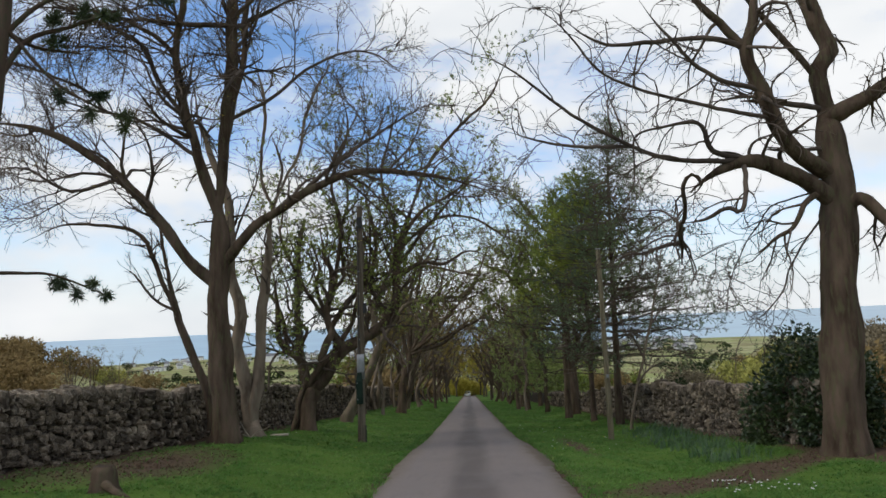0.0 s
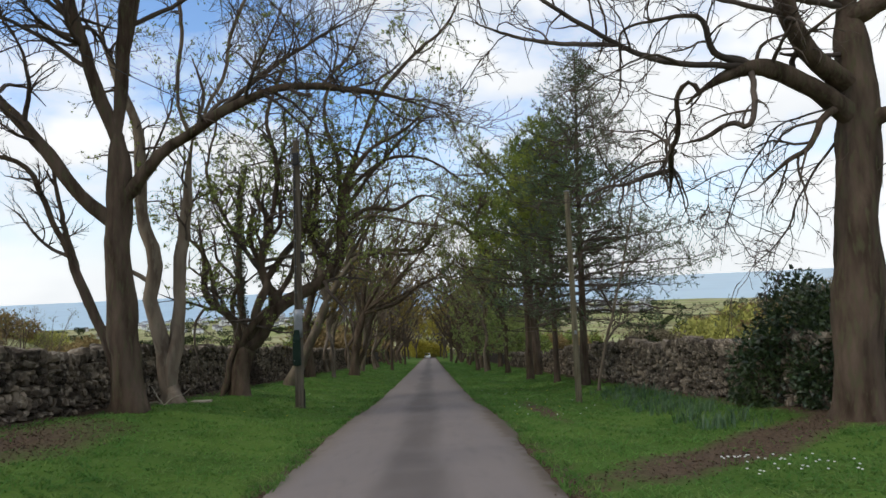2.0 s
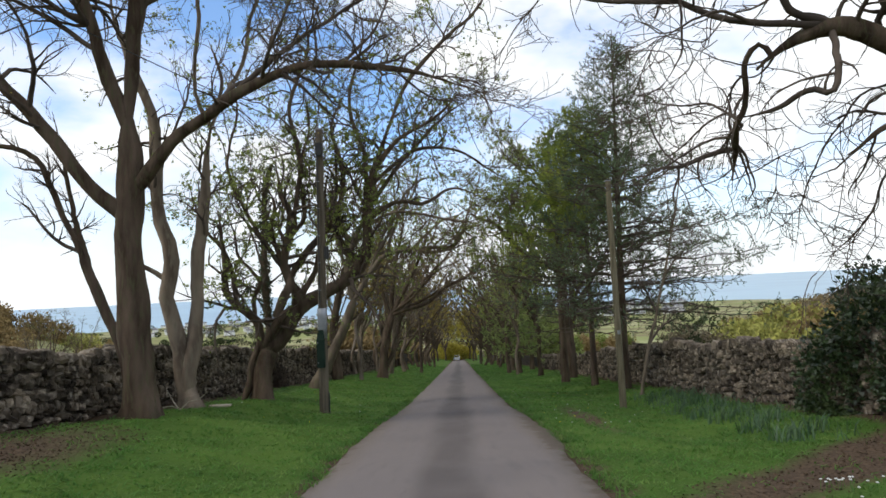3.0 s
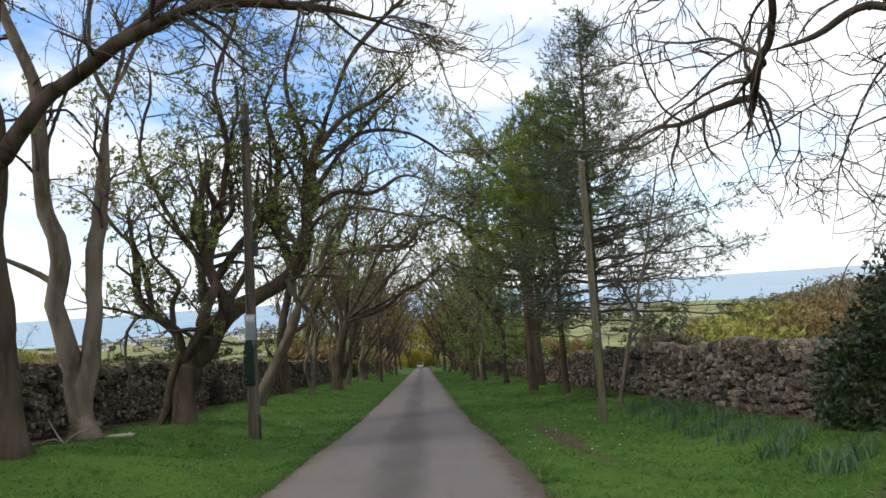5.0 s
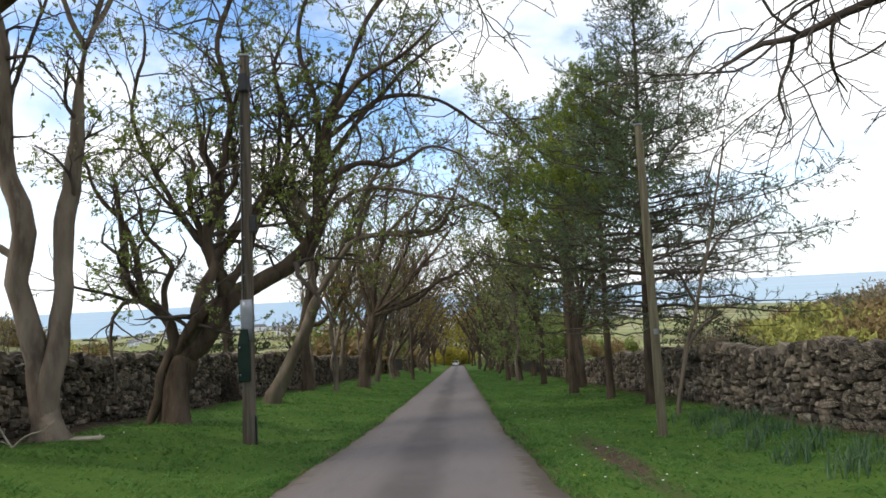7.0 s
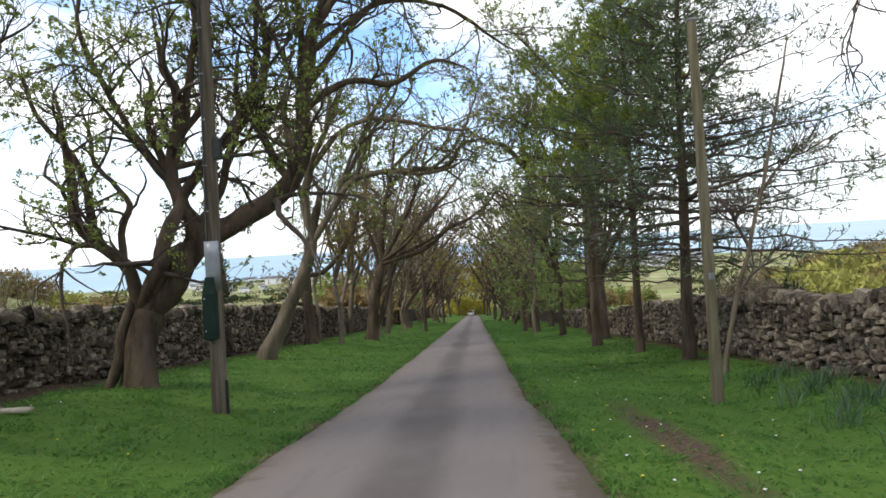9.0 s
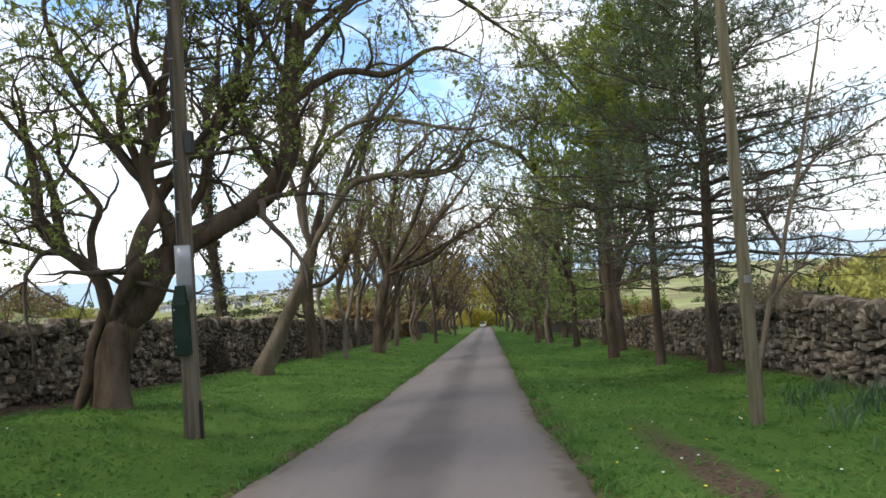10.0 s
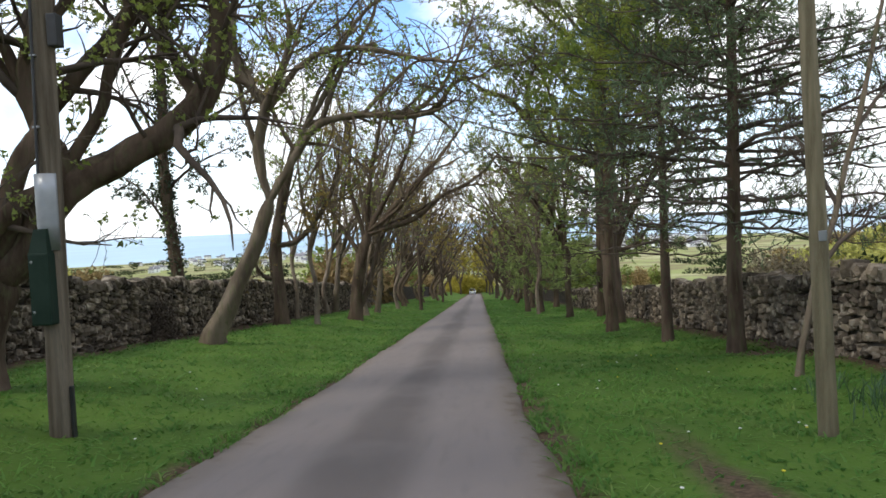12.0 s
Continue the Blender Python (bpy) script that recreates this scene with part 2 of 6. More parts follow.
def ground_material():
    """Turf with bare earth by the road's edges, by the walls and in worn patches; distant pasture, its colour
    lightened as if sunlit.
    """
    m = bpy.data.materials.new("turf")
    m.use_nodes = True
    n, l = m.node_tree.nodes, m.node_tree.links
    p = n["Principled BSDF"]
    p.inputs["Roughness"].default_value, p.inputs["Specular IOR Level"].default_value = 0.95, 0.08
    co, sep = n.new("ShaderNodeTexCoord"), n.new("ShaderNodeSeparateXYZ")
    v = co.outputs["Object"]
    l.new(v, sep.inputs["Vector"])
    x, y = sep.outputs["X"], sep.outputs["Y"]
    big, mid, small = noise_of(n, l, v, 0.35), noise_of(n, l, v, 2.2), noise_of(n, l, v, 22.0)
    turf = blend(n, l, ramp_of(n, l, big, 0.35, 0.65), (0.064, 0.13, 0.02), (0.10, 0.178, 0.028))
    turf = blend(n, l, ramp_of(n, l, small, 0.45, 0.75), turf, (0.10, 0.15, 0.034))
    earth = blend(n, l, ramp_of(n, l, small, 0.35, 0.65), (0.068, 0.045, 0.03), (0.145, 0.10, 0.064))
    ax = maths(n, l, "ABSOLUTE", x)
    wob = maths(n, l, "MULTIPLY", maths(n, l, "SUBTRACT", mid, 0.5), 0.6)
    edge = maths(n, l, "SUBTRACT", 1.0, ramp_of(n, l, maths(n, l, "ADD", ax, wob), 1.70, 2.02))
    foot = ramp_of(n, l, maths(n, l, "ADD", ax, wob), 7.1, 7.7)
    bare = maths(n, l, "MAXIMUM", edge, foot)

    def patch(cx, cy, sx, sy, slope=0.0, soft=0.8):
        off = maths(n, l, "SUBTRACT", x, cx)
        dx = maths(n, l, "DIVIDE", off, sx)
        dy = maths(n, l, "DIVIDE", maths(n, l, "SUBTRACT", maths(n, l, "SUBTRACT", y, cy), maths(n, l, "MULTIPLY", off, slope)), sy)
        d = maths(n, l, "SQRT", maths(n, l, "ADD", maths(n, l, "MULTIPLY", dx, dx), maths(n, l, "MULTIPLY", dy, dy)))
        d = maths(n, l, "ADD", d, maths(n, l, "MULTIPLY", wob, 0.8))
        return maths(n, l, "SUBTRACT", 1.0, ramp_of(n, l, d, 1.0 - soft, 1.0))

    for args in ((-6.2, 13.2, 1.7, 4.2), (5.4, 13.5, 4.4, 1.15, 0.93, 0.5), (7.0, 31.2, 0.8, 0.8), (2.95, 20.4, 0.42, 4.6)):
        bare = maths(n, l, "MAXIMUM", bare, patch(*args))
    near = blend(n, l, bare, turf, earth)
    f1 = noise_of(n, l, v, 0.012, 3.0)
    # Both pasture tones raised to hold the sunlight on the distant fields.
    field = blend(n, l, ramp_of(n, l, f1, 0.42, 0.58), (0.32, 0.36, 0.13), (0.45, 0.44, 0.23))
    field = blend(n, l, ramp_of(n, l, noise_of(n, l, v, 0.05, 6.0), 0.44, 0.6), field, (0.27, 0.235, 0.12))
    field = blend(n, l, ramp_of(n, l, noise_of(n, l, v, 0.4, 6.0), 0.5, 0.72), field, (0.30, 0.27, 0.10))
    away = maths(n, l, "MAXIMUM", ramp_of(n, l, ax, 10.0, 14.0), ramp_of(n, l, y, 230.0, 270.0))
    l.new(blend(n, l, away, near, field), p.inputs["Base Color"])
    b = n.new("ShaderNodeBump")
    b.inputs["Strength"].default_value, b.inputs["Distance"].default_value = 0.7, 0.05
    l.new(noise_of(n, l, v, 14.0, 6.0), b.inputs["Height"])
    l.new(b.outputs["Normal"], p.inputs["Normal"])
    return m


def road_material():
    """Worn asphalt: pale wheel tracks, a darker middle, aggregate, dusty edges."""
    m = bpy.data.materials.new("asphalt")
    m.use_nodes = True
    n, l = m.node_tree.nodes, m.node_tree.links
    p = n["Principled BSDF"]
    p.inputs["Roughness"].default_value, p.inputs["Specular IOR Level"].default_value = 0.82, 0.25
    co, sep = n.new("ShaderNodeTexCoord"), n.new("ShaderNodeSeparateXYZ")
    v = co.outputs["Object"]
    l.new(v, sep.inputs["Vector"])
    x = sep.outputs["X"]
    mp = n.new("ShaderNodeMapping")
    mp.inputs["Scale"].default_value = (1.0, 0.16, 1.0)
    l.new(v, mp.inputs["Vector"])
    long, fine, patchy = noise_of(n, l, mp.outputs["Vector"], 1.3), noise_of(n, l, v, 160.0, 3.0), noise_of(n, l, v, 0.8)
    wob = maths(n, l, "MULTIPLY", maths(n, l, "SUBTRACT", long, 0.5), 0.7)
    ax = maths(n, l, "ABSOLUTE", maths(n, l, "ADD", maths(n, l, "ADD", x, 0.05), wob))
    tone = blend(n, l, ramp_of(n, l, ax, 0.1, 0.55), (0.142, 0.117, 0.104), (0.236, 0.197, 0.178))
    tone = blend(n, l, maths(n, l, "MULTIPLY", ramp_of(n, l, patchy, 0.45, 0.7), 0.5), tone, (0.205, 0.172, 0.158))
    tone = blend(n, l, maths(n, l, "MULTIPLY", ramp_of(n, l, ax, 1.15, 1.6), 0.7), tone, (0.20, 0.158, 0.122))
    rag = maths(n, l, "ADD", ax, maths(n, l, "MULTIPLY", maths(n, l, "SUBTRACT", noise_of(n, l, v, 3.5, 6.0), 0.5), 0.9))
    tone = blend(n, l, maths(n, l, "MULTIPLY", ramp_of(n, l, rag, 1.48, 1.72), 0.85), tone, (0.13, 0.095, 0.062))
    tone = blend(n, l, maths(n, l, "MULTIPLY", ramp_of(n, l, noise_of(n, l, mp.outputs["Vector"], 7.0, 6.0), 0.52, 0.72), 0.3), tone, (0.15, 0.128, 0.118))
    tone = blend(n, l, maths(n, l, "MULTIPLY", ramp_of(n, l, fine, 0.5, 0.75), 0.35), tone, (0.27, 0.25, 0.24))
    l.new(tone, p.inputs["Base Color"])
    b = n.new("ShaderNodeBump")
    b.inputs["Strength"].default_value, b.inputs["Distance"].default_value = 0.4, 0.01
    l.new(fine, b.inputs["Height"])
    l.new(b.outputs["Normal"], p.inputs["Normal"])
    return m


TURF, ASPHALT = ground_material(), road_material()


# ---- mesh helpers ----
def part(name, data, material, parent=None, label=""):
    """Links a bmesh or a mesh as one mesh object under a thing or a part."""
    if isinstance(data, bmesh.types.BMesh):
        me = bpy.data.meshes.new(name)
        data.to_mesh(me)
        data.free()
    else:
        me = data
    if material and not me.materials:
        me.materials.append(material)
    ob = new(name, me)
    if parent:
        ob.parent = parent
    if label:
        tagged(ob, label=label)
    return ob


def mesh_of(name, verts, faces, smooth=True):
    """A mesh from an (n, 3) array and an (m, 3) or (m, 4) array, quickly."""
    me = bpy.data.meshes.new(name)
    verts, faces = np.asarray(verts, float), np.asarray(faces, int)
    me.vertices.add(len(verts))
    me.vertices.foreach_set("co", verts.ravel())
    k = faces.shape[1]
    me.loops.add(faces.size)
    me.loops.foreach_set("vertex_index", faces.ravel())
    me.polygons.add(len(faces))
    me.polygons.foreach_set("loop_start", np.arange(len(faces)) * k)
    me.polygons.foreach_set("use_smooth", np.full(len(faces), smooth))
    me.update(calc_edges=True)
    return me


def box(bm, x0, x1, y0, y1, z0, z1, bevel=0.0):
    g = bmesh.ops.create_cube(bm, size=1.0)["verts"]
    for v in g:
        v.co = Vector((x0 + (v.co.x + 0.5) * (x1 - x0), y0 + (v.co.y + 0.5) * (y1 - y0), z0 + (v.co.z + 0.5) * (z1 - z0)))
    if bevel:
        edges = list({e for v in g for e in v.link_edges})
        bmesh.ops.bevel(bm, geom=edges, offset=bevel, segments=2, affect="EDGES", profile=0.6)
    return bm


def unit(v):
    return v / np.maximum(np.linalg.norm(v, axis=-1, keepdims=True), 1e-9)


def tube_arrays(P, R, sides, rough=0.0, rng=None, lumps=0.0, flare=0.0):
    """Tubes round the stacked lines P (m, n, 3) with radii R (m, n)."""
    m, n = R.shape
    T = unit(np.gradient(P, axis=1))
    mean = unit(T.mean(axis=1))
    ref = np.eye(3)[np.argmin(np.abs(mean), axis=1)]
    A = unit(np.cross(T, ref[:, None, :]))
    B = np.cross(T, A)
    th = np.arange(sides) / sides * 2 * np.pi
    ring = A[:, :, None, :] * np.cos(th)[None, None, :, None] + B[:, :, None, :] * np.sin(th)[None, None, :, None]
    rad = np.repeat(R[:, :, None], sides, axis=2)
    if lumps and rng is not None:
        q = rng.uniform(0, 6.28, 4)
        along = np.concatenate([np.zeros((m, 1)), np.cumsum(np.linalg.norm(np.diff(P, axis=1), axis=2), axis=1)], axis=1)[:, :, None]
        a = th[None, None, :]
        rad = rad * (1 + lumps * (np.sin(2 * a + 2.3 * along + q[0]) + 0.8 * np.sin(3 * a - 3.7 * along + q[1]) + 0.6 * np.sin(5 * a + q[2]) * np.sin(6.1 * along + q[3])))
        rad = rad * (1 + flare * np.maximum(0, np.sin(5 * a + q[3] + 0.6 * along)) * np.exp(-along / 0.3))
    if rough and rng is not None:
        rad = rad * (1 + rough * (rng.random((m, 1, sides)) - 0.5) + 0.6 * rough * (rng.random((m, n, sides)) - 0.5))
    V = (P[:, :, None, :] + ring * rad[..., None]).reshape(-1, 3)
    base = np.arange(m)[:, None, None] * n * sides
    i = np.arange(n - 1)[None, :, None] * sides
    j = np.arange(sides)[None, None, :]
    a = base + i + j
    b = base + i + (j + 1) % sides
    F = np.stack([a, b, b + sides, a + sides], axis=-1).reshape(-1, 4)
    return V, F


def join_arrays(pieces):
    V, F, k = [], [], 0
    for v, f in pieces:
        V.append(v)
        F.append(f + k)
        k += len(v)
    return np.concatenate(V), np.concatenate(F)


def curve_line(points, count):
    """A smooth line of count points through the given ones, evenly spaced."""
    p = np.array(points, float)
    q = np.vstack([2 * p[0] - p[1], p, 2 * p[-1] - p[-2]])
    out = []
    for k in range(1, len(q) - 2):
        u = np.linspace(0, 1, 12, endpoint=False)[:, None]
        a, b, c, d = q[k - 1], q[k], q[k + 1], q[k + 2]
        out.append(0.5 * (2 * b + (c - a) * u + (2 * a - 5 * b + 4 * c - d) * u ** 2 + (3 * b - a - 3 * c + d) * u ** 3))
    out = np.vstack([*out, p[-1:]])
    s = np.concatenate([[0], np.cumsum(np.linalg.norm(np.diff(out, axis=0), axis=1))])
    t = np.linspace(0, s[-1], count)
    return np.stack([np.interp(t, s, out[:, i]) for i in range(3)], axis=1)


def sprout(rng, P, R, per_m, u0=0.3, spread=(35, 65), length=(0.4, 0.9), steps=4, wiggle=0.25, up=0.1, rfac=0.55, rmin=0.004, shorten=0.5):
    """Side shoots on the stacked lines: their own lines and radii."""
    m, n = R.shape
    seg = np.linalg.norm(np.diff(P, axis=1), axis=2)
    total = seg.sum(axis=1)
    count = rng.poisson(total * (1 - u0) * per_m)
    idx = np.repeat(np.arange(m), count)
    k = len(idx)
    if k == 0:
        return np.zeros((0, steps + 1, 3)), np.zeros((0, steps + 1))
    u = u0 + (1 - u0) * rng.random(k)
    f = u * (n - 1)
    i = np.minimum(f.astype(int), n - 2)
    w = (f - i)[:, None]
    start = P[idx, i] * (1 - w) + P[idx, i + 1] * w
    tan = unit(P[idx, i + 1] - P[idx, i])
    local = R[idx, i] * (1 - w[:, 0]) + R[idx, i + 1] * w[:, 0]
    side = unit(np.cross(rng.normal(size=(k, 3)), tan))
    ang = np.radians(rng.uniform(*spread, size=k))[:, None]
    d = tan * np.cos(ang) + side * np.sin(ang)
    ln = rng.uniform(*length, size=k) * (1 - shorten * u)
    bend = rng.normal(size=(k, 3)) * wiggle * 0.75      # each shoot keeps its own curve
    out = np.zeros((k, steps + 1, 3))
    out[:, 0] = start
    for s in range(steps):
        d = unit(d + bend + rng.normal(size=(k, 3)) * wiggle * 0.8 + np.array([0, 0, up]))
        out[:, s + 1] = out[:, s] + d * (ln / steps)[:, None]
    r0 = np.maximum(np.minimum(local * rfac, ln * 0.03 + 0.004), rmin)
    rad = rmin * 0.8 + (r0 - rmin * 0.8)[:, None] * (1 - np.arange(steps + 1) / steps)[None, :] ** 0.8
    return out, np.maximum(rad, rmin * 0.7)


def leaf_arrays(rng, at, size, thin=0.55, flat=0.0, along=None):
    """A small folded blade at each place; thin: width to length; along: the blades' own direction."""
    k = len(at)
    d = unit(rng.normal(size=(k, 3)) * np.array([1, 1, 1 - 0.7 * flat])) if along is None else unit(along)
    s = unit(np.cross(d, rng.normal(size=(k, 3)) + np.array([0, 0, 2.5 * flat])))
    up = np.cross(s, d)
    ln = rng.uniform(0.6, 1.3, size=(k, 1)) * size
    a = at
    b = at + d * ln * 0.5 + s * ln * thin * 0.5 + up * ln * 0.08
    c = at + d * ln
    e = at + d * ln * 0.5 - s * ln * thin * 0.5 + up * ln * 0.08
    V = np.stack([a, b, c, e], axis=1).reshape(-1, 3)
    F = np.arange(k * 4).reshape(-1, 4)
    return V, F


def chip_arrays(rng, at, size, thin=0.6, along=None):
    """A three-cornered blade at each place: needles and small leaves."""
    k = len(at)
    d = unit(rng.normal(size=(k, 3))) if along is None else unit(along)
    s = unit(np.cross(d, rng.normal(size=(k, 3))))
    ln = rng.uniform(0.6, 1.35, size=(k, 1)) * size
    V = np.stack([at - s * ln * thin * 0.5, at + s * ln * thin * 0.5, at + d * ln], axis=1).reshape(-1, 3)
    return V, np.arange(k * 3).reshape(-1, 3)


def points_on(rng, P, per, u0=0.3):
    """Random places on the stacked lines, and the way that the line runs there."""
    m, n = P.shape[:2]
    idx = np.repeat(np.arange(m), per)
    f = (u0 + (1 - u0) * rng.random(len(idx))) * (n - 1)
    i = np.minimum(f.astype(int), n - 2)
    w = (f - i)[:, None]
    return P[idx, i] * (1 - w) + P[idx, i + 1] * w, unit(P[idx, i + 1] - P[idx, i])


def empty(name, label, category, group="", kind="", at=(0, 0, 0)):
    ob = new(name)
    ob.location = at
    return tagged(ob, label, category, group, kind)


# ---- the ground ----
def smooth(a, b, v):
    t = np.clip((v - a) / (b - a), 0, 1)
    return t * t * (3 - 2 * t)


def height(x, y):
    """The lane falls towards the sea; a low bank on its west side, fields and scrub hills beyond the walls."""
    x, y = np.asarray(x, float), np.asarray(y, float)
    z = np.where(y < 30, -0.105 * y, -3.15 - 0.097 * (np.minimum(y, 205) - 30))
    z = z - np.where(y > 205, 4.0 * smooth(205, 300, y), 0)
    z = np.where(y < -30, 3.15, z)
    z = z + 0.5 * smooth(2.2, 6.5, -x) * smooth(-40, 5, y) + 0.0 * x
    near = 1 - smooth(8.5, 60, np.abs(x))
    far = smooth(12, 90, np.abs(x)) * smooth(-10, 60, y)
    z = z - far * 4.0 * (x < 0) + 0.0 * near
    z = z - 0.15 * np.exp(-((x - 4.7) / 1.4) ** 2)
    z = z + 6.5 * np.exp(-((x - 75) / 34) ** 2 - ((y - 105) / 50) ** 2) * smooth(12, 40, x)
    z = z + 11.0 * np.exp(-((x + 66) / 20) ** 2 - ((y - 92) / 26) ** 2)
    z = z + smooth(230, 700, np.hypot(x, y)) * (-30.0 - z) - 14.0 * smooth(880, 1100, np.hypot(x, y))
    rough = 0.05 * np.sin(1.7 * x + 0.6 * y) * np.sin(0.9 * y - 0.4 * x) + 0.03 * np.sin(4.1 * x + 1.3) * np.sin(3.3 * y)
    return z + rough * smooth(2.0, 3.2, np.abs(x))


def build_ground():
    def lines(fine_lo, fine_hi, step, lo, hi):
        mid = np.arange(fine_lo, fine_hi + step / 2, step)
        up, v, s = [], fine_hi, step
        while v < hi:
            s *= 1.14
            v += s
            up.append(v)
        down, v, s = [], fine_lo, step
        while v > lo:
            s *= 1.14
            v -= s
            down.append(v)
        return np.concatenate([down[::-1], mid, up])

    xs, ys = lines(-9, 9, 0.25, -4700, 4700), lines(6, 48, 0.4, -300, 4700)
    X, Y = np.meshgrid(xs, ys)
    Z = height(X, Y) - 0.05 * (1 - smooth(1.55, 1.85, np.abs(X)))
    V = np.stack([X, Y, Z], axis=-1).reshape(-1, 3)
    nx = len(xs)
    i, j = np.meshgrid(np.arange(len(ys) - 1), np.arange(nx - 1), indexing="ij")
    a = (i * nx + j).ravel()
    F = np.stack([a, a + 1, a + nx + 1, a + nx], axis=-1)
    ob = part("ground", mesh_of("ground", V, F), TURF)
    tagged(ob, "green grass verges with bare earth and pasture painted sunlit beyond", "ground", kind="structure")


def road_half(y):
    """Half the asphalt's width: a little wider in the middle of the stretch."""
    return 1.6 - 0.08 * (1 - smooth(9.0, 12.0, y)) + 0.15 * smooth(12.5, 16.0, y) * (1 - smooth(19.5, 24.0, y))


def build_road():
    ys = np.concatenate([np.arange(-30, 60, 0.3), np.arange(60, 190, 2.0)])
    rng = np.random.default_rng(5)
    wob = np.convolve(rng.normal(size=len(ys) + 8), np.ones(9) / 9, "valid") * 0.09
    wob2 = np.convolve(rng.normal(size=len(ys) + 8), np.ones(9) / 9, "valid") * 0.09
    rows = []
    for f, h in ((-1.03, -0.06), (-1.0, 0.0), (-0.75, 0.018), (-0.4, 0.03), (0, 0.035), (0.4, 0.03), (0.75, 0.018), (1.0, 0.0), (1.03, -0.06)):
        half = road_half(ys) + (wob if f < 0 else wob2)
        x = f * half
        rows.append(np.stack([x, ys, height(0 * x, ys) + 0.012 + h], axis=-1))
    G = np.stack(rows, axis=1)
    n, k = G.shape[:2]
    i, j = np.meshgrid(np.arange(n - 1), np.arange(k - 1), indexing="ij")
    a = (i * k + j).ravel()
    F = np.stack([a, a + 1, a + k + 1, a + k], axis=-1)
    ob = part("road", mesh_of("road", G.reshape(-1, 3), F), ASPHALT)
    tagged(ob, "narrow grey asphalt lane with a darker worn middle", "road", kind="structure")


build_ground()
build_road()
sea_v = np.array([[-4800, 600, -32], [4800, 600, -32], [4800, 4900, -10], [-4800, 4900, -10]], float)
tagged(part("water", mesh_of("water", sea_v, np.array([[0, 1, 2, 3]])), SEA), "calm blue-green sea out to the horizon", "sea", kind="structure")


# ---- trees ----
def finish_tree(rng, tree, limbs, bark, twig_mat, leaf_mat=None, leaves=0, leaf_size=0.07, dens=(3.4, 4.6, 6.0), lens=((0.9, 2.4), (0.45, 1.2), (0.2, 0.6)),
                up=0.12, wiggle=0.2, thin=0.6, leaf_label="", trunk_sides=16, bare_from=0.25, fine=0.0045, ivy=0, rings=25, leaf_from=0.0, outer=0.12, joints=(7, 4, 2)):
    """Limbs: lists of (points, base radius, tip radius), the trunk first; twigs and leaves grow from them."""
    lines, radii = [], []
    for k, (pts, r0, r1) in enumerate(limbs):
        n = 36 if k == 0 else rings
        p = curve_line(pts, n)
        ln = np.linalg.norm(np.diff(p, axis=0), axis=1).sum()
        jit = np.cumsum(rng.normal(size=(n, 3)) * 0.012 * ln / 4, axis=0)
        p = p + (jit - np.linspace(0, 1, n)[:, None] * jit[-1]) * np.array([1, 1, 0.6]) * (0.4 if k == 0 else 1)
        r = np.linspace(r0, r1, n)
        if k:
            gap = np.linalg.norm(carry[:, :3] - p[0], axis=1)
            near = carry[np.argmin(gap)]
            if gap.min() < 1.2:
                p = p + (near[:3] - p[0]) * ((1 - np.linspace(0, 1, n)) ** 2)[:, None]
                r = np.minimum(r, np.maximum(near[3] * (0.9 + np.linspace(0, 1, n)), r1))
        if k == 0:
            d = np.linspace(0, ln, n)
            r = r * (1 + 0.18 * np.exp(-d / 0.25)) * (1 - 0.4 * smooth(0.9, 1.0, d / ln))
            p[0] = p[0] - np.array([0, 0, 0.25])
            V, F = tube_arrays(p[None], r[None], trunk_sides, 0.05, rng, 0.07, 0.5)
            if ivy:
                at, way = points_on(rng, p[None], ivy, 0.05)
                out = unit(np.cross(rng.normal(size=at.shape), way))
                at = at + out * (r0 * 0.75 + 0.16 * rng.random((ivy, 1)) ** 2)
                part("ivy", mesh_of("ivy", *leaf_arrays(rng, at, 0.12, 0.8, 0, out + rng.normal(size=at.shape) * 0.5), smooth=False), EVERGREEN, tree)["kind"] = "stuff"
            part("trunk", mesh_of("trunk", V, F), bark, tree)
        else:
            r = r * (1 - 0.75 * smooth(0.72, 1.0, np.linspace(0, 1, n)))
            V, F = tube_arrays(p[None], r[None], 12 if r0 > 0.1 else 7, 0.08, rng, 0.075 if r0 > 0.06 else 0.0)
            part("limb", mesh_of("limb", V, F), bark if r0 > 0.075 else twig_mat, tree)
            if r1 <= r0:                                  # roots and props bear no twigs
                lines.append(p)
                radii.append(r)
        own = np.column_stack([p, r])
        carry = own if k == 0 else np.vstack([carry, own])
    P, R = np.array(lines), np.array(radii)
    P1, R1 = sprout(rng, P, R, dens[0], bare_from, (28, 78), lens[0], joints[0], wiggle, up, 0.5, fine * 1.7)
    P2, R2 = sprout(rng, P1, R1, dens[1], outer, (25, 60), lens[1], joints[1], wiggle, up, 0.55, fine * 1.2)
    P3, R3 = sprout(rng, P2, R2, dens[2], outer, (25, 60), lens[2], joints[2], wiggle, up, 0.6, fine)
    sides = (5, 4, 3) if fine < 0.0065 else (4, 3, 3)
    pieces = [tube_arrays(p, r, k) for p, r, k in zip((P1, P2, P3), (R1, R2, R3), sides)]
    part("fine_branching", mesh_of("fine_branching", *join_arrays(pieces)), twig_mat, tree)["kind"] = "stuff"
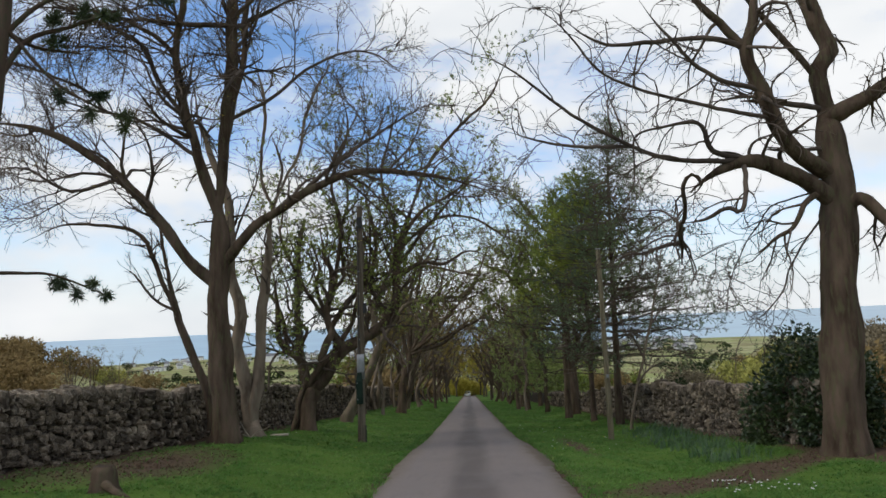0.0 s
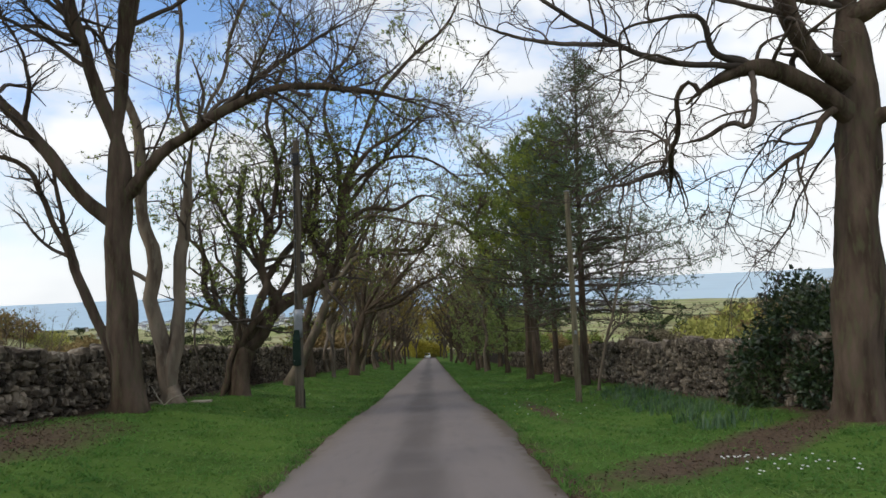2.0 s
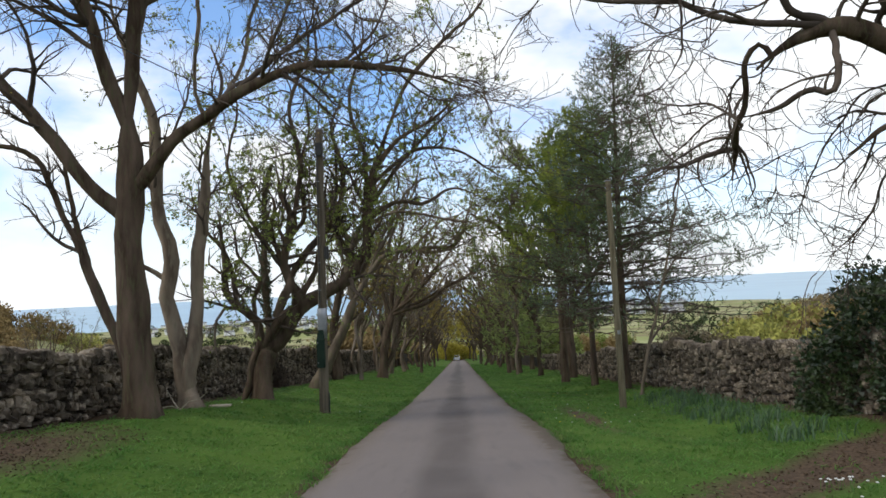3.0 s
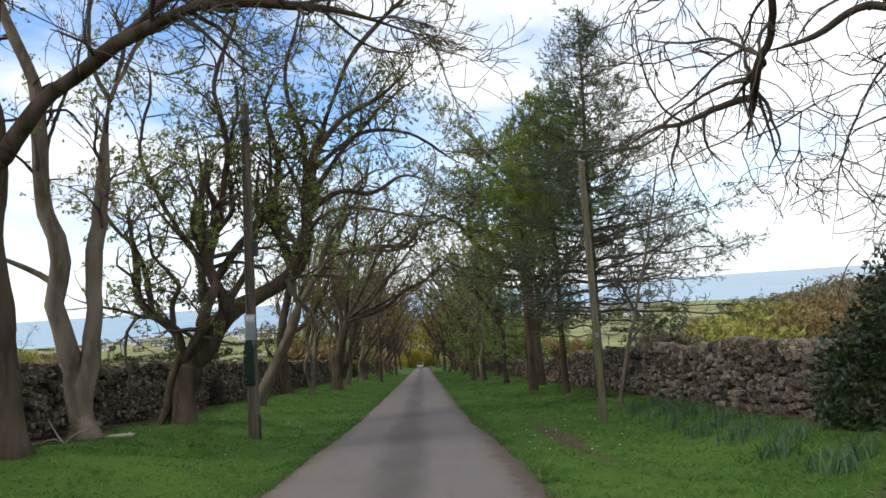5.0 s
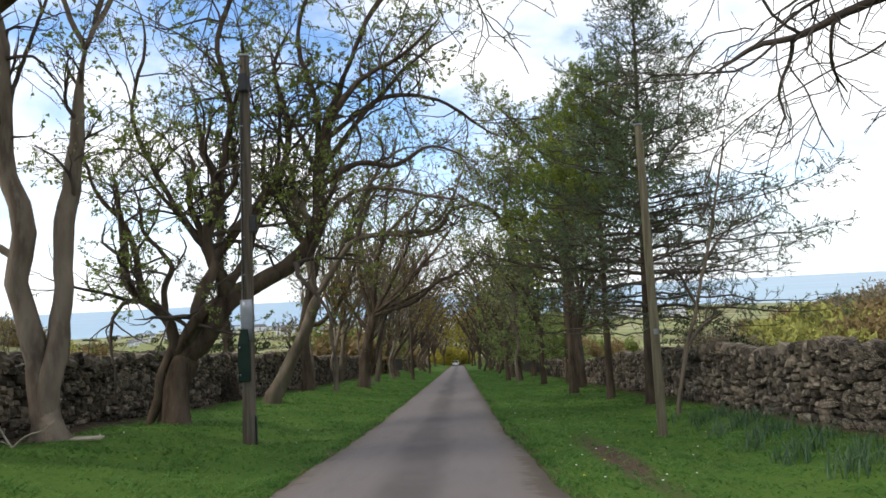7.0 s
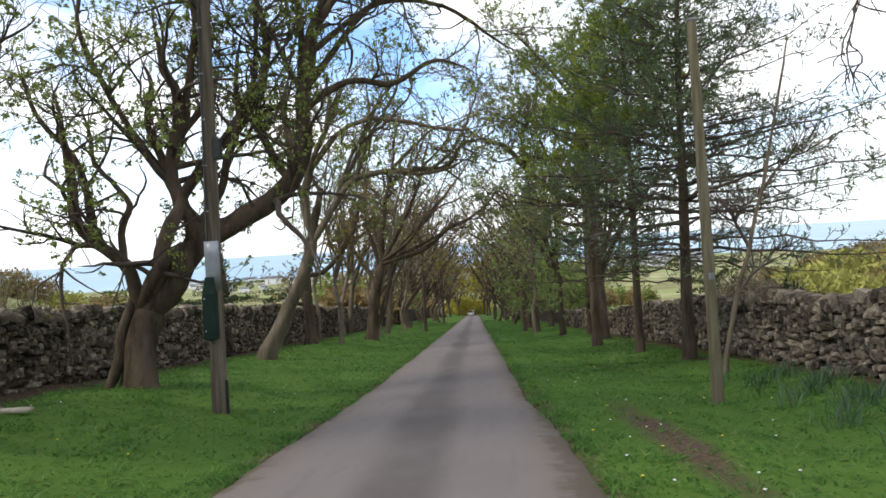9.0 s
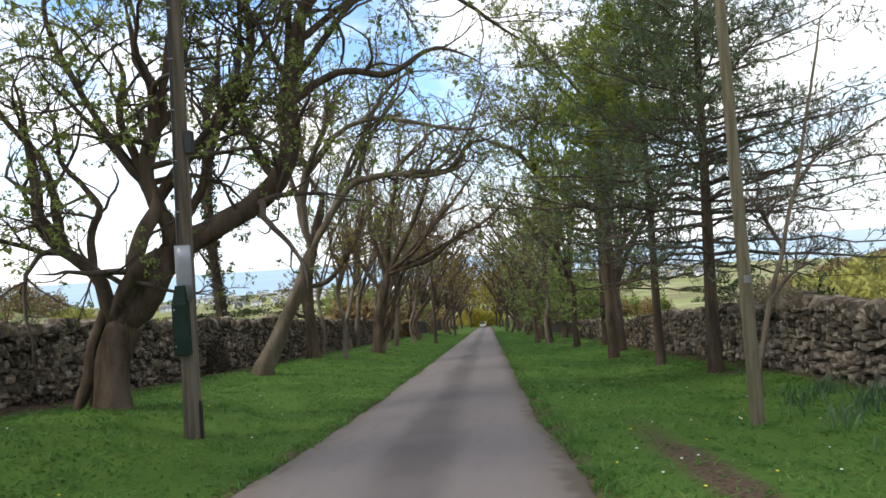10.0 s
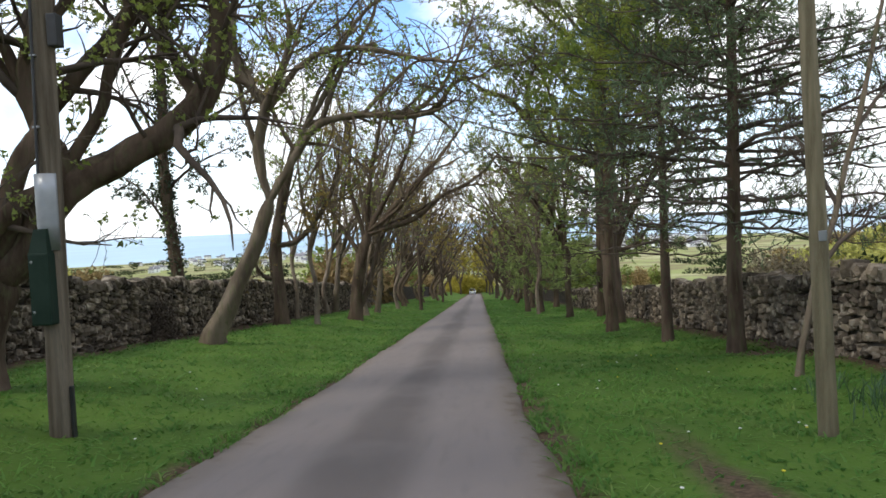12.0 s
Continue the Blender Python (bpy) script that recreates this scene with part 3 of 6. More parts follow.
    if leaf_mat and leaves and len(P3):
        k = int(len(P3) * leaves * 2.5)
        pick = P3[rng.integers(0, len(P3), k)]
        at, way = points_on(rng, pick, 1, 0.65)
        if leaf_from:                                     # leaves thin out towards the lower limbs
            at = at[rng.random(len(at)) < smooth(leaf_from * 0.6, leaf_from * 1.6, at[:, 2])]
        at = at + rng.normal(size=at.shape) * 0.035
        part("crown", mesh_of("crown", *chip_arrays(rng, at, leaf_size * 0.66, 0.9), smooth=False), leaf_mat, tree, leaf_label)["kind"] = "stuff"
    return tree


# The trees' main limbs: points in metres, then the radius at the base and at the tip.
BIG_LEFT = [
    ([(-6.63, 18.90, -1.41), (-6.72, 18.90, 0.56), (-6.80, 18.90, 2.26), (-6.72, 18.90, 3.67), (-6.79, 18.90, 4.95)], 0.350, 0.240),
    ([(-6.78, 18.90, 2.88), (-7.36, 18.67, 3.52), (-8.05, 18.43, 4.54), (-9.19, 18.20, 5.81), (-10.56, 17.97, 6.84), (-11.67, 17.73, 7.23), (-13.05, 17.50, 7.39)], 0.170, 0.050),
    ([(-6.66, 18.9, 3.35), (-5.65, 18.63, 4.34), (-4.76, 18.36, 4.78), (-3.75, 18.09, 5.26), (-2.47, 17.81, 5.51), (-1.29, 17.74, 5.38), (-0.13, 17.77, 5.15), (1.02, 17.9, 4.77)], 0.150, 0.035),
    ([(-6.79, 18.90, 4.95), (-6.62, 18.95, 6.40), (-6.41, 19.00, 8.06), (-6.32, 19.05, 9.59), (-6.23, 19.10, 11.49), (-6.56, 19.15, 14.01), (-6.21, 19.20, 16.56)], 0.220, 0.090),
    ([(-6.79, 18.90, 4.79), (-7.32, 18.68, 6.38), (-7.58, 18.46, 7.62), (-7.80, 18.24, 9.18), (-7.46, 18.02, 10.86), (-8.00, 17.80, 12.75)], 0.160, 0.060),
    ([(-6.69, 18.90, 5.42), (-6.44, 19.17, 7.61), (-6.04, 19.45, 9.39), (-6.01, 19.73, 11.44), (-5.10, 20.00, 13.71)], 0.130, 0.050),
    ([(-7.60, 18.60, 7.50), (-8.12, 18.08, 8.33), (-8.35, 17.55, 9.25), (-9.15, 17.02, 9.69), (-10.34, 16.50, 10.13)], 0.070, 0.030),
    ([(-6.33, 19.00, 7.72), (-5.33, 19.25, 8.25), (-4.04, 19.50, 9.29), (-2.73, 19.75, 9.66), (-1.26, 20.00, 8.80)], 0.060, 0.020),
    ([(-4.40, 18.20, 4.90), (-3.20, 18.20, 6.00), (-2.00, 18.30, 6.80), (-0.76, 18.50, 7.50)], 0.070, 0.020),
    ([(-9.18, 18.50, 5.71), (-10.44, 18.07, 5.45), (-11.42, 17.63, 6.03), (-12.34, 17.20, 5.98)], 0.060, 0.020),
    ([(-6.27, 18.90, 10.03), (-7.34, 18.10, 9.91), (-8.69, 17.30, 9.87), (-10.33, 16.50, 9.83)], 0.080, 0.030),
    ([(-7.44, 18.90, 6.60), (-8.97, 18.53, 7.56), (-10.21, 18.17, 7.83), (-11.42, 17.80, 8.26)], 0.060, 0.020),
    ([(-7.39, 18.60, 7.43), (-7.70, 18.28, 9.14), (-8.31, 17.96, 9.80), (-9.44, 17.64, 10.24), (-10.87, 17.32, 10.32), (-11.87, 17.00, 9.95)], 0.090, 0.020),
    ([(-9.68, 18.30, 7.07), (-10.07, 17.93, 7.89), (-11.09, 17.57, 8.60), (-12.31, 17.20, 9.04)], 0.060, 0.015),
    ([(-8.62, 18.40, 6.02), (-9.89, 18.07, 6.04), (-11.13, 17.73, 5.74), (-12.35, 17.40, 6.06)], 0.050, 0.012),
]
SLENDER = [
    ([(-7.41, 20.20, -1.04), (-7.70, 20.20, 0.03), (-8.15, 20.20, 1.11), (-8.57, 20.20, 2.20)], 0.140, 0.100),
    ([(-8.53, 20.20, 2.12), (-8.94, 20.08, 3.22), (-9.48, 19.96, 4.41), (-10.27, 19.84, 4.76), (-11.55, 19.72, 4.84), (-12.82, 19.60, 4.35)], 0.090, 0.020),
    ([(-7.94, 20.20, 0.52), (-8.41, 20.30, 1.53), (-8.82, 20.40, 2.72), (-9.12, 20.50, 4.11), (-9.43, 20.60, 5.71)], 0.090, 0.030),
    ([(-8.74, 20.20, 2.24), (-9.21, 20.13, 2.56), (-9.69, 20.07, 3.25), (-10.09, 20.00, 3.60)], 0.050, 0.020),
]
TWIN = [
    ([(-6.97, 22.40, -1.85), (-7.00, 22.40, -1.52), (-7.01, 22.40, -1.25), (-7.03, 22.40, -0.95)], 0.310, 0.150),
    ([(-7.13, 22.40, -1.85), (-7.20, 22.37, -1.25), (-7.25, 22.33, -0.55), (-7.43, 22.27, 0.22), (-7.59, 22.20, 1.17), (-7.35, 22.13, 2.10), (-7.56, 22.07, 3.64), (-7.49, 22.00, 5.66), (-7.87, 21.93, 6.74), (-8.30, 21.87, 7.94), (-8.63, 21.80, 9.64)], 0.240, 0.080),
    ([(-6.86, 22.40, -1.85), (-6.84, 22.42, -1.25), (-6.79, 22.44, -0.55), (-6.70, 22.48, 0.30), (-6.64, 22.52, 1.50), (-6.51, 22.56, 3.33), (-6.26, 22.60, 5.57)], 0.200, 0.140),
    ([(-6.26, 22.60, 5.44), (-6.56, 22.50, 6.30), (-6.57, 22.40, 7.52), (-6.39, 22.30, 9.12), (-6.71, 22.20, 10.60)], 0.110, 0.050),
    ([(-6.26, 22.60, 5.44), (-5.89, 22.80, 6.39), (-5.39, 23.00, 7.50), (-5.13, 23.20, 9.05), (-4.39, 23.40, 10.79)], 0.110, 0.050),
    ([(-6.03, 22.60, 6.07), (-5.96, 22.75, 7.02), (-6.36, 22.90, 8.14)], 0.060, 0.030),
    ([(-7.74, 22.40, 1.41), (-8.00, 22.00, 1.88), (-8.33, 21.60, 2.20)], 0.080, 0.030),
    ([(-7.60, 22.20, 3.67), (-7.24, 22.07, 5.07), (-6.70, 21.93, 6.10), (-6.34, 21.80, 7.37)], 0.050, 0.020),
]
CROOKED = [
    ([(-5.97, 25.60, -2.32), (-5.97, 25.70, -1.70), (-5.92, 25.80, -1.18), (-5.74, 25.90, -0.62)], 0.325, 0.290),
    ([(-5.77, 25.90, -0.75), (-5.24, 25.99, -0.34), (-5.00, 26.08, 0.24), (-4.73, 26.17, 0.67), (-4.37, 26.26, 0.80), (-3.66, 26.35, 1.17), (-2.90, 26.45, 1.81), (-2.63, 26.54, 2.53), (-2.65, 26.63, 3.22), (-2.45, 26.72, 4.35), (-2.08, 26.81, 5.60), (-1.45, 26.90, 7.18)], 0.270, 0.080),
    ([(-4.91, 26.10, 0.51), (-4.95, 26.07, 1.06), (-5.16, 26.04, 1.50), (-5.19, 26.01, 2.15), (-4.99, 25.99, 2.89), (-5.00, 25.96, 3.63), (-5.30, 25.93, 4.28), (-5.38, 25.90, 5.34)], 0.190, 0.060),
    ([(-5.82, 25.70, -0.57), (-5.50, 25.68, 0.09), (-5.47, 25.65, 0.37), (-5.24, 25.68, 0.89), (-5.05, 25.85, 1.35), (-5.12, 26.00, 1.85)], 0.150, 0.120),
    ([(-5.94, 25.60, -0.98), (-6.02, 25.52, -0.18), (-6.04, 25.45, 0.17), (-6.37, 25.38, 0.49), (-6.80, 25.30, 0.95), (-6.86, 25.22, 1.41), (-6.82, 25.15, 2.06), (-6.89, 25.08, 2.86), (-7.00, 25.00, 3.80)], 0.150, 0.050),
    ([(-6.01, 25.40, 0.18), (-6.07, 25.43, 0.87), (-5.87, 25.47, 1.38), (-6.20, 25.50, 1.82), (-6.57, 25.53, 2.26), (-6.64, 25.57, 2.79), (-6.88, 25.60, 3.65)], 0.080, 0.030),
    ([(-6.11, 25.70, -0.50), (-6.31, 25.60, -1.12), (-6.37, 25.50, -1.74), (-6.59, 25.40, -2.44)], 0.100, 0.110),
    ([(-5.79, 25.70, -0.52), (-5.51, 25.60, 0.01), (-5.26, 25.62, 0.30), (-5.08, 25.90, 0.62)], 0.130, 0.110),
    ([(-5.18, 26.00, 1.60), (-5.42, 25.90, 2.36), (-5.57, 25.80, 3.09), (-5.37, 25.70, 3.80), (-5.65, 25.60, 4.52)], 0.100, 0.030),
    ([(-4.85, 26.20, 0.78), (-4.29, 26.32, 1.70), (-4.12, 26.44, 2.48), (-3.90, 26.56, 3.27), (-3.94, 26.68, 4.31), (-3.70, 26.80, 5.35)], 0.110, 0.030),
    ([(-6.82, 25.90, 0.49), (-6.86, 25.78, 1.32), (-7.00, 25.65, 2.29), (-7.63, 25.52, 3.27), (-7.98, 25.40, 4.51)], 0.090, 0.030),
    ([(-5.02, 26.40, 1.55), (-4.52, 26.60, 2.27), (-3.67, 26.80, 3.44), (-3.39, 27.00, 4.82), (-3.70, 27.20, 6.58), (-3.09, 27.40, 8.05)], 0.120, 0.040),
    ([(-2.65, 26.90, 3.41), (-1.62, 27.08, 3.93), (-0.73, 27.25, 3.84), (0.34, 27.42, 4.30), (1.40, 27.60, 3.82)], 0.100, 0.020),
    ([(-2.28, 26.90, 4.90), (-1.51, 26.67, 5.87), (-0.29, 26.43, 6.49), (0.78, 26.20, 7.41)], 0.090, 0.030),
    ([(-2.95, 26.70, 1.74), (-3.43, 26.95, 2.40), (-3.77, 27.20, 3.35), (-3.65, 27.45, 4.31), (-4.30, 27.70, 5.97)], 0.100, 0.030),
    ([(-4.92, 26.40, 2.70), (-4.47, 26.52, 3.57), (-4.63, 26.65, 5.09), (-4.34, 26.78, 6.63), (-4.66, 26.90, 8.08)], 0.080, 0.030),
    ([(-1.94, 27.10, 6.02), (-1.12, 27.60, 8.00), (0.26, 28.10, 9.72), (1.53, 28.60, 11.00), (2.36, 29.10, 13.11)], 0.100, 0.030),
    ([(-2.22, 27.10, 4.72), (-0.70, 27.72, 5.81), (0.63, 28.35, 5.75), (1.84, 28.98, 4.97), (2.78, 29.60, 4.70)], 0.080, 0.020),
    ([(-2.42, 26.70, 3.70), (-1.32, 27.17, 5.36), (0.00, 27.63, 6.78), (1.39, 28.10, 7.75)], 0.080, 0.020),
    ([(-4.94, 26.20, 2.79), (-4.66, 26.42, 4.98), (-5.00, 26.65, 7.12), (-4.39, 26.88, 9.31), (-4.74, 27.10, 11.45)], 0.100, 0.030),
    ([(-5.52, 26.10, 1.59), (-6.51, 26.00, 3.43), (-7.05, 25.90, 5.25), (-6.55, 25.80, 7.04), (-6.94, 25.70, 8.56)], 0.080, 0.020),
    ([(-2.87, 26.40, 2.12), (-2.59, 26.95, 5.03), (-3.11, 27.50, 7.51), (-2.65, 28.05, 9.78), (-3.03, 28.60, 12.04)], 0.090, 0.030),
    ([(-4.77, 26.10, 2.32), (-3.80, 26.60, 3.89), (-3.71, 27.10, 6.08), (-4.11, 27.60, 8.09)], 0.070, 0.020),
]
LEANING = [
    ([(-6.11, 34.40, -3.07), (-5.33, 34.40, -1.63), (-4.73, 34.40, -0.46), (-4.28, 34.40, 0.72)], 0.270, 0.170),
    ([(-4.32, 34.40, 0.57), (-4.51, 34.36, 1.69), (-4.27, 34.32, 3.07), (-4.81, 34.28, 3.83), (-5.02, 34.24, 5.00), (-4.62, 34.20, 6.55)], 0.170, 0.060),
    ([(-4.28, 34.40, 0.64), (-3.43, 34.30, 1.85), (-2.75, 34.20, 2.50), (-1.72, 34.10, 2.68), (-0.55, 34.00, 2.52), (0.47, 33.90, 2.74), (1.14, 33.80, 3.38)], 0.140, 0.030),
    ([(-3.46, 34.40, 1.86), (-3.00, 34.67, 3.21), (-2.37, 34.93, 4.58), (-2.49, 35.20, 6.17)], 0.080, 0.030),
    ([(-4.32, 34.40, 3.09), (-3.67, 34.53, 4.11), (-3.17, 34.67, 5.45), (-2.23, 34.80, 6.61)], 0.070, 0.020),
    ([(-1.74, 34.20, 2.68), (-0.94, 34.00, 3.40), (-0.18, 33.80, 3.88), (0.81, 33.60, 3.77)], 0.060, 0.020),
    ([(-4.34, 34.30, 2.78), (-3.41, 34.08, 3.85), (-2.17, 33.86, 4.29), (-0.72, 33.64, 4.04), (0.68, 33.42, 3.74), (1.78, 33.20, 3.89)], 0.100, 0.030),
    ([(-4.45, 34.30, 1.90), (-4.88, 34.40, 3.27), (-5.12, 34.50, 4.93), (-5.50, 34.60, 6.75)], 0.090, 0.030),
    ([(-2.75, 34.40, 2.53), (-2.22, 34.80, 4.09), (-1.45, 35.20, 5.50), (-1.11, 35.60, 7.14)], 0.080, 0.030),
    ([(-0.54, 33.90, 2.51), (0.34, 34.20, 3.23), (0.97, 34.50, 4.56), (1.48, 34.80, 5.93)], 0.060, 0.020),
    ([(-3.14, 34.40, 2.41), (-2.59, 34.57, 2.61), (-0.92, 34.73, 2.75), (0.11, 34.90, 2.78), (0.67, 35.07, 3.54), (1.42, 35.23, 3.75), (2.14, 35.40, 4.30)], 0.130, 0.030),
    ([(-3.17, 34.40, 2.41), (-2.69, 34.55, 3.34), (-2.14, 34.70, 4.75), (-1.21, 34.85, 5.80), (0.04, 35.00, 5.95)], 0.100, 0.030),
    ([(-4.36, 34.20, 1.28), (-4.37, 34.15, 2.50), (-3.86, 34.10, 3.68), (-3.43, 34.05, 4.86), (-3.69, 34.00, 6.41)], 0.110, 0.040),
    ([(-0.94, 35.00, 2.79), (-0.09, 35.33, 3.50), (0.49, 35.67, 4.26), (1.63, 36.00, 4.82)], 0.050, 0.015),
]
KINKED = [
    ([(-6.62, 42.80, -3.89), (-6.70, 42.80, -2.32), (-6.73, 42.80, -0.78), (-6.34, 42.80, 0.95), (-5.77, 42.80, 3.10)], 0.270, 0.160),
    ([(-6.96, 42.80, -2.09), (-7.29, 42.60, -1.95), (-7.51, 42.40, -1.21)], 0.100, 0.050),
    ([(-6.55, 42.80, -0.79), (-5.76, 42.80, -0.60), (-5.06, 42.80, 0.02), (-4.33, 42.80, 1.29), (-4.01, 42.80, 3.22)], 0.120, 0.040),
    ([(-5.79, 42.80, 2.88), (-6.57, 42.80, 4.66), (-6.22, 42.80, 6.79)], 0.100, 0.030),
]
BIG_RIGHT = [
    ([(7.81, 15.00, -1.65), (7.80, 15.00, -0.38), (7.94, 15.00, 1.27), (8.08, 15.00, 2.84), (8.17, 15.00, 3.95), (8.12, 15.00, 4.95), (8.12, 15.00, 5.78)], 0.430, 0.300),
    ([(7.95, 15.00, 5.71), (7.95, 15.06, 6.63), (8.31, 15.12, 7.22), (8.05, 15.18, 8.32), (7.84, 15.24, 9.79), (8.29, 15.30, 11.46)], 0.240, 0.100),
    ([(7.99, 15.00, 5.52), (8.42, 14.73, 5.73), (9.11, 14.47, 6.10), (9.86, 14.20, 6.70)], 0.220, 0.100),
    ([(7.40, 14.85, 4.19), (6.90, 14.70, 4.50), (6.52, 14.50, 4.90), (6.34, 14.35, 5.40), (6.24, 14.30, 6.00), (6.08, 14.28, 6.86), (6.40, 14.25, 7.77), (6.52, 14.20, 8.87)], 0.200, 0.090),
    ([(8.00, 15.00, 3.60), (7.40, 14.85, 4.15), (6.76, 14.70, 4.48), (6.09, 14.60, 4.60), (5.52, 14.50, 4.45), (5.09, 14.50, 4.20), (4.85, 14.50, 4.00)], 0.210, 0.085),
    ([(5.97, 14.60, 6.95), (5.62, 14.40, 7.46), (5.12, 14.20, 8.09), (4.61, 14.00, 9.15)], 0.100, 0.050),
    ([(6.31, 14.60, 4.94), (5.33, 14.35, 4.95), (4.99, 14.10, 5.41), (4.04, 13.85, 5.27), (4.05, 13.60, 5.61)], 0.070, 0.020),
    ([(6.11, 14.60, 4.76), (4.59, 14.33, 4.65), (3.39, 14.07, 5.07), (2.44, 13.80, 5.52), (1.75, 13.53, 5.94), (0.86, 13.27, 6.60), (-0.13, 13.00, 6.78)], 0.060, 0.015),
    ([(6.07, 14.60, 6.95), (5.27, 14.35, 7.14), (4.13, 14.10, 7.11), (3.02, 13.85, 7.09), (2.09, 13.60, 7.74)], 0.070, 0.020),
    ([(6.10, 14.60, 5.94), (5.26, 14.20, 6.22), (4.60, 13.80, 6.77), (3.77, 13.40, 7.78)], 0.060, 0.020),
    ([(6.28, 14.60, 5.25), (5.25, 14.32, 5.59), (4.02, 14.04, 5.93), (2.95, 13.76, 6.43), (2.28, 13.48, 7.31), (1.48, 13.20, 7.82)], 0.050, 0.015),
    ([(7.96, 15.00, 5.78), (7.17, 14.87, 5.90), (6.39, 14.73, 5.97), (6.10, 14.60, 5.94)], 0.065, 0.045),
    ([(7.87, 15.00, 4.89), (7.16, 14.80, 4.84), (6.48, 14.60, 4.86)], 0.050, 0.030),
    ([(3.51, 14.60, 5.20), (1.97, 13.90, 5.04), (0.79, 13.20, 5.20)], 0.050, 0.012),
    ([(7.85, 14.60, 3.40), (8.26, 14.40, 3.70), (8.63, 14.20, 3.18), (9.04, 14.00, 2.68)], 0.160, 0.080),
    ([(7.66, 15.00, 6.50), (6.90, 14.75, 7.47), (5.94, 14.50, 8.70), (4.48, 14.25, 9.68), (2.53, 14.00, 10.17)], 0.080, 0.020),
    ([(5.05, 14.48, 4.30), (4.96, 14.48, 4.46), (4.82, 14.50, 4.42), (4.77, 14.70, 4.20), (4.83, 14.90, 3.90), (4.87, 15.10, 3.56), (4.80, 15.25, 3.40), (4.98, 15.80, 3.12), (5.18, 16.50, 2.62)], 0.080, 0.045),
    ([(6.07, 14.60, 4.55), (5.94, 14.30, 4.08), (5.80, 14.00, 3.68), (5.66, 13.98, 3.42), (5.49, 14.30, 3.58), (5.22, 14.80, 3.46), (4.82, 15.22, 3.44)], 0.055, 0.040),
    ([(4.63, 15.15, 3.51), (4.67, 15.41, 3.63), (4.50, 15.68, 3.86), (4.14, 15.94, 3.89), (3.54, 16.20, 4.07)], 0.026, 0.010),
    ([(4.65, 15.20, 3.48), (4.69, 15.50, 3.63), (4.42, 15.80, 3.48), (4.10, 16.10, 3.13), (3.68, 16.40, 2.88)], 0.026, 0.010),
    ([(5.03, 16.00, 3.31), (4.80, 16.35, 3.24), (4.36, 16.70, 3.03), (3.99, 17.05, 2.97), (3.52, 17.40, 2.69)], 0.055, 0.016),
    ([(4.38, 16.80, 3.03), (4.39, 16.93, 2.83), (4.30, 17.07, 2.50), (4.44, 17.20, 2.10)], 0.024, 0.012),
    ([(5.31, 16.80, 2.85), (5.74, 16.73, 2.90), (6.08, 16.67, 3.03), (6.50, 16.60, 3.17)], 0.018, 0.008),
    ([(6.11, 16.60, 3.01), (6.02, 16.60, 2.59), (6.02, 16.60, 1.94)], 0.010, 0.006),
    ([(7.75, 14.90, 3.95), (7.25, 14.55, 3.68), (7.02, 14.40, 3.40), (6.83, 14.40, 3.12), (6.53, 14.40, 2.95), (6.34, 14.50, 2.79), (6.10, 14.50, 2.64)], 0.077, 0.040),
    ([(8.20, 15.20, 4.02), (7.55, 15.27, 3.90), (6.83, 15.33, 3.70), (6.65, 15.40, 3.38), (6.27, 15.47, 2.92), (5.85, 15.53, 2.07), (5.72, 15.60, 1.11)], 0.024, 0.008),
    ([(8.44, 15.60, 3.72), (7.71, 15.66, 2.93), (7.33, 15.72, 2.41), (7.12, 15.78, 1.83), (6.41, 15.84, 1.13), (6.22, 15.90, 0.89)], 0.030, 0.010),
    ([(6.23, 14.40, 4.71), (5.83, 14.47, 4.83), (5.41, 14.53, 4.81), (5.20, 14.60, 4.57)], 0.030, 0.010),
    ([(4.71, 14.00, 4.41), (4.11, 13.73, 4.57), (3.52, 13.47, 4.40), (3.01, 13.20, 4.05)], 0.030, 0.010),
    ([(4.15, 14.40, 5.39), (3.53, 14.20, 5.16), (3.52, 14.00, 4.46), (3.47, 13.80, 4.05), (3.08, 13.60, 3.50)], 0.028, 0.010),
]
GREY_STEM = [
    ([(6.30, 28.00, -2.98), (6.53, 28.00, -1.91), (6.70, 28.00, -1.18), (6.99, 28.00, -0.21), (7.34, 28.00, 1.11), (7.74, 28.00, 2.79), (8.09, 28.00, 4.46)], 0.060, 0.022),
    ([(6.7, 28.0, -1.18), (7.1, 27.8, -0.68), (7.6, 27.6, -0.38)], 0.050, 0.015),
    ([(6.99, 28.0, -0.21), (6.69, 28.2, 0.59), (6.39, 28.4, 1.19)], 0.045, 0.015),
    ([(7.34, 28.0, 1.11), (8.04, 28.1, 1.81), (8.84, 28.2, 2.11)], 0.040, 0.012),
]
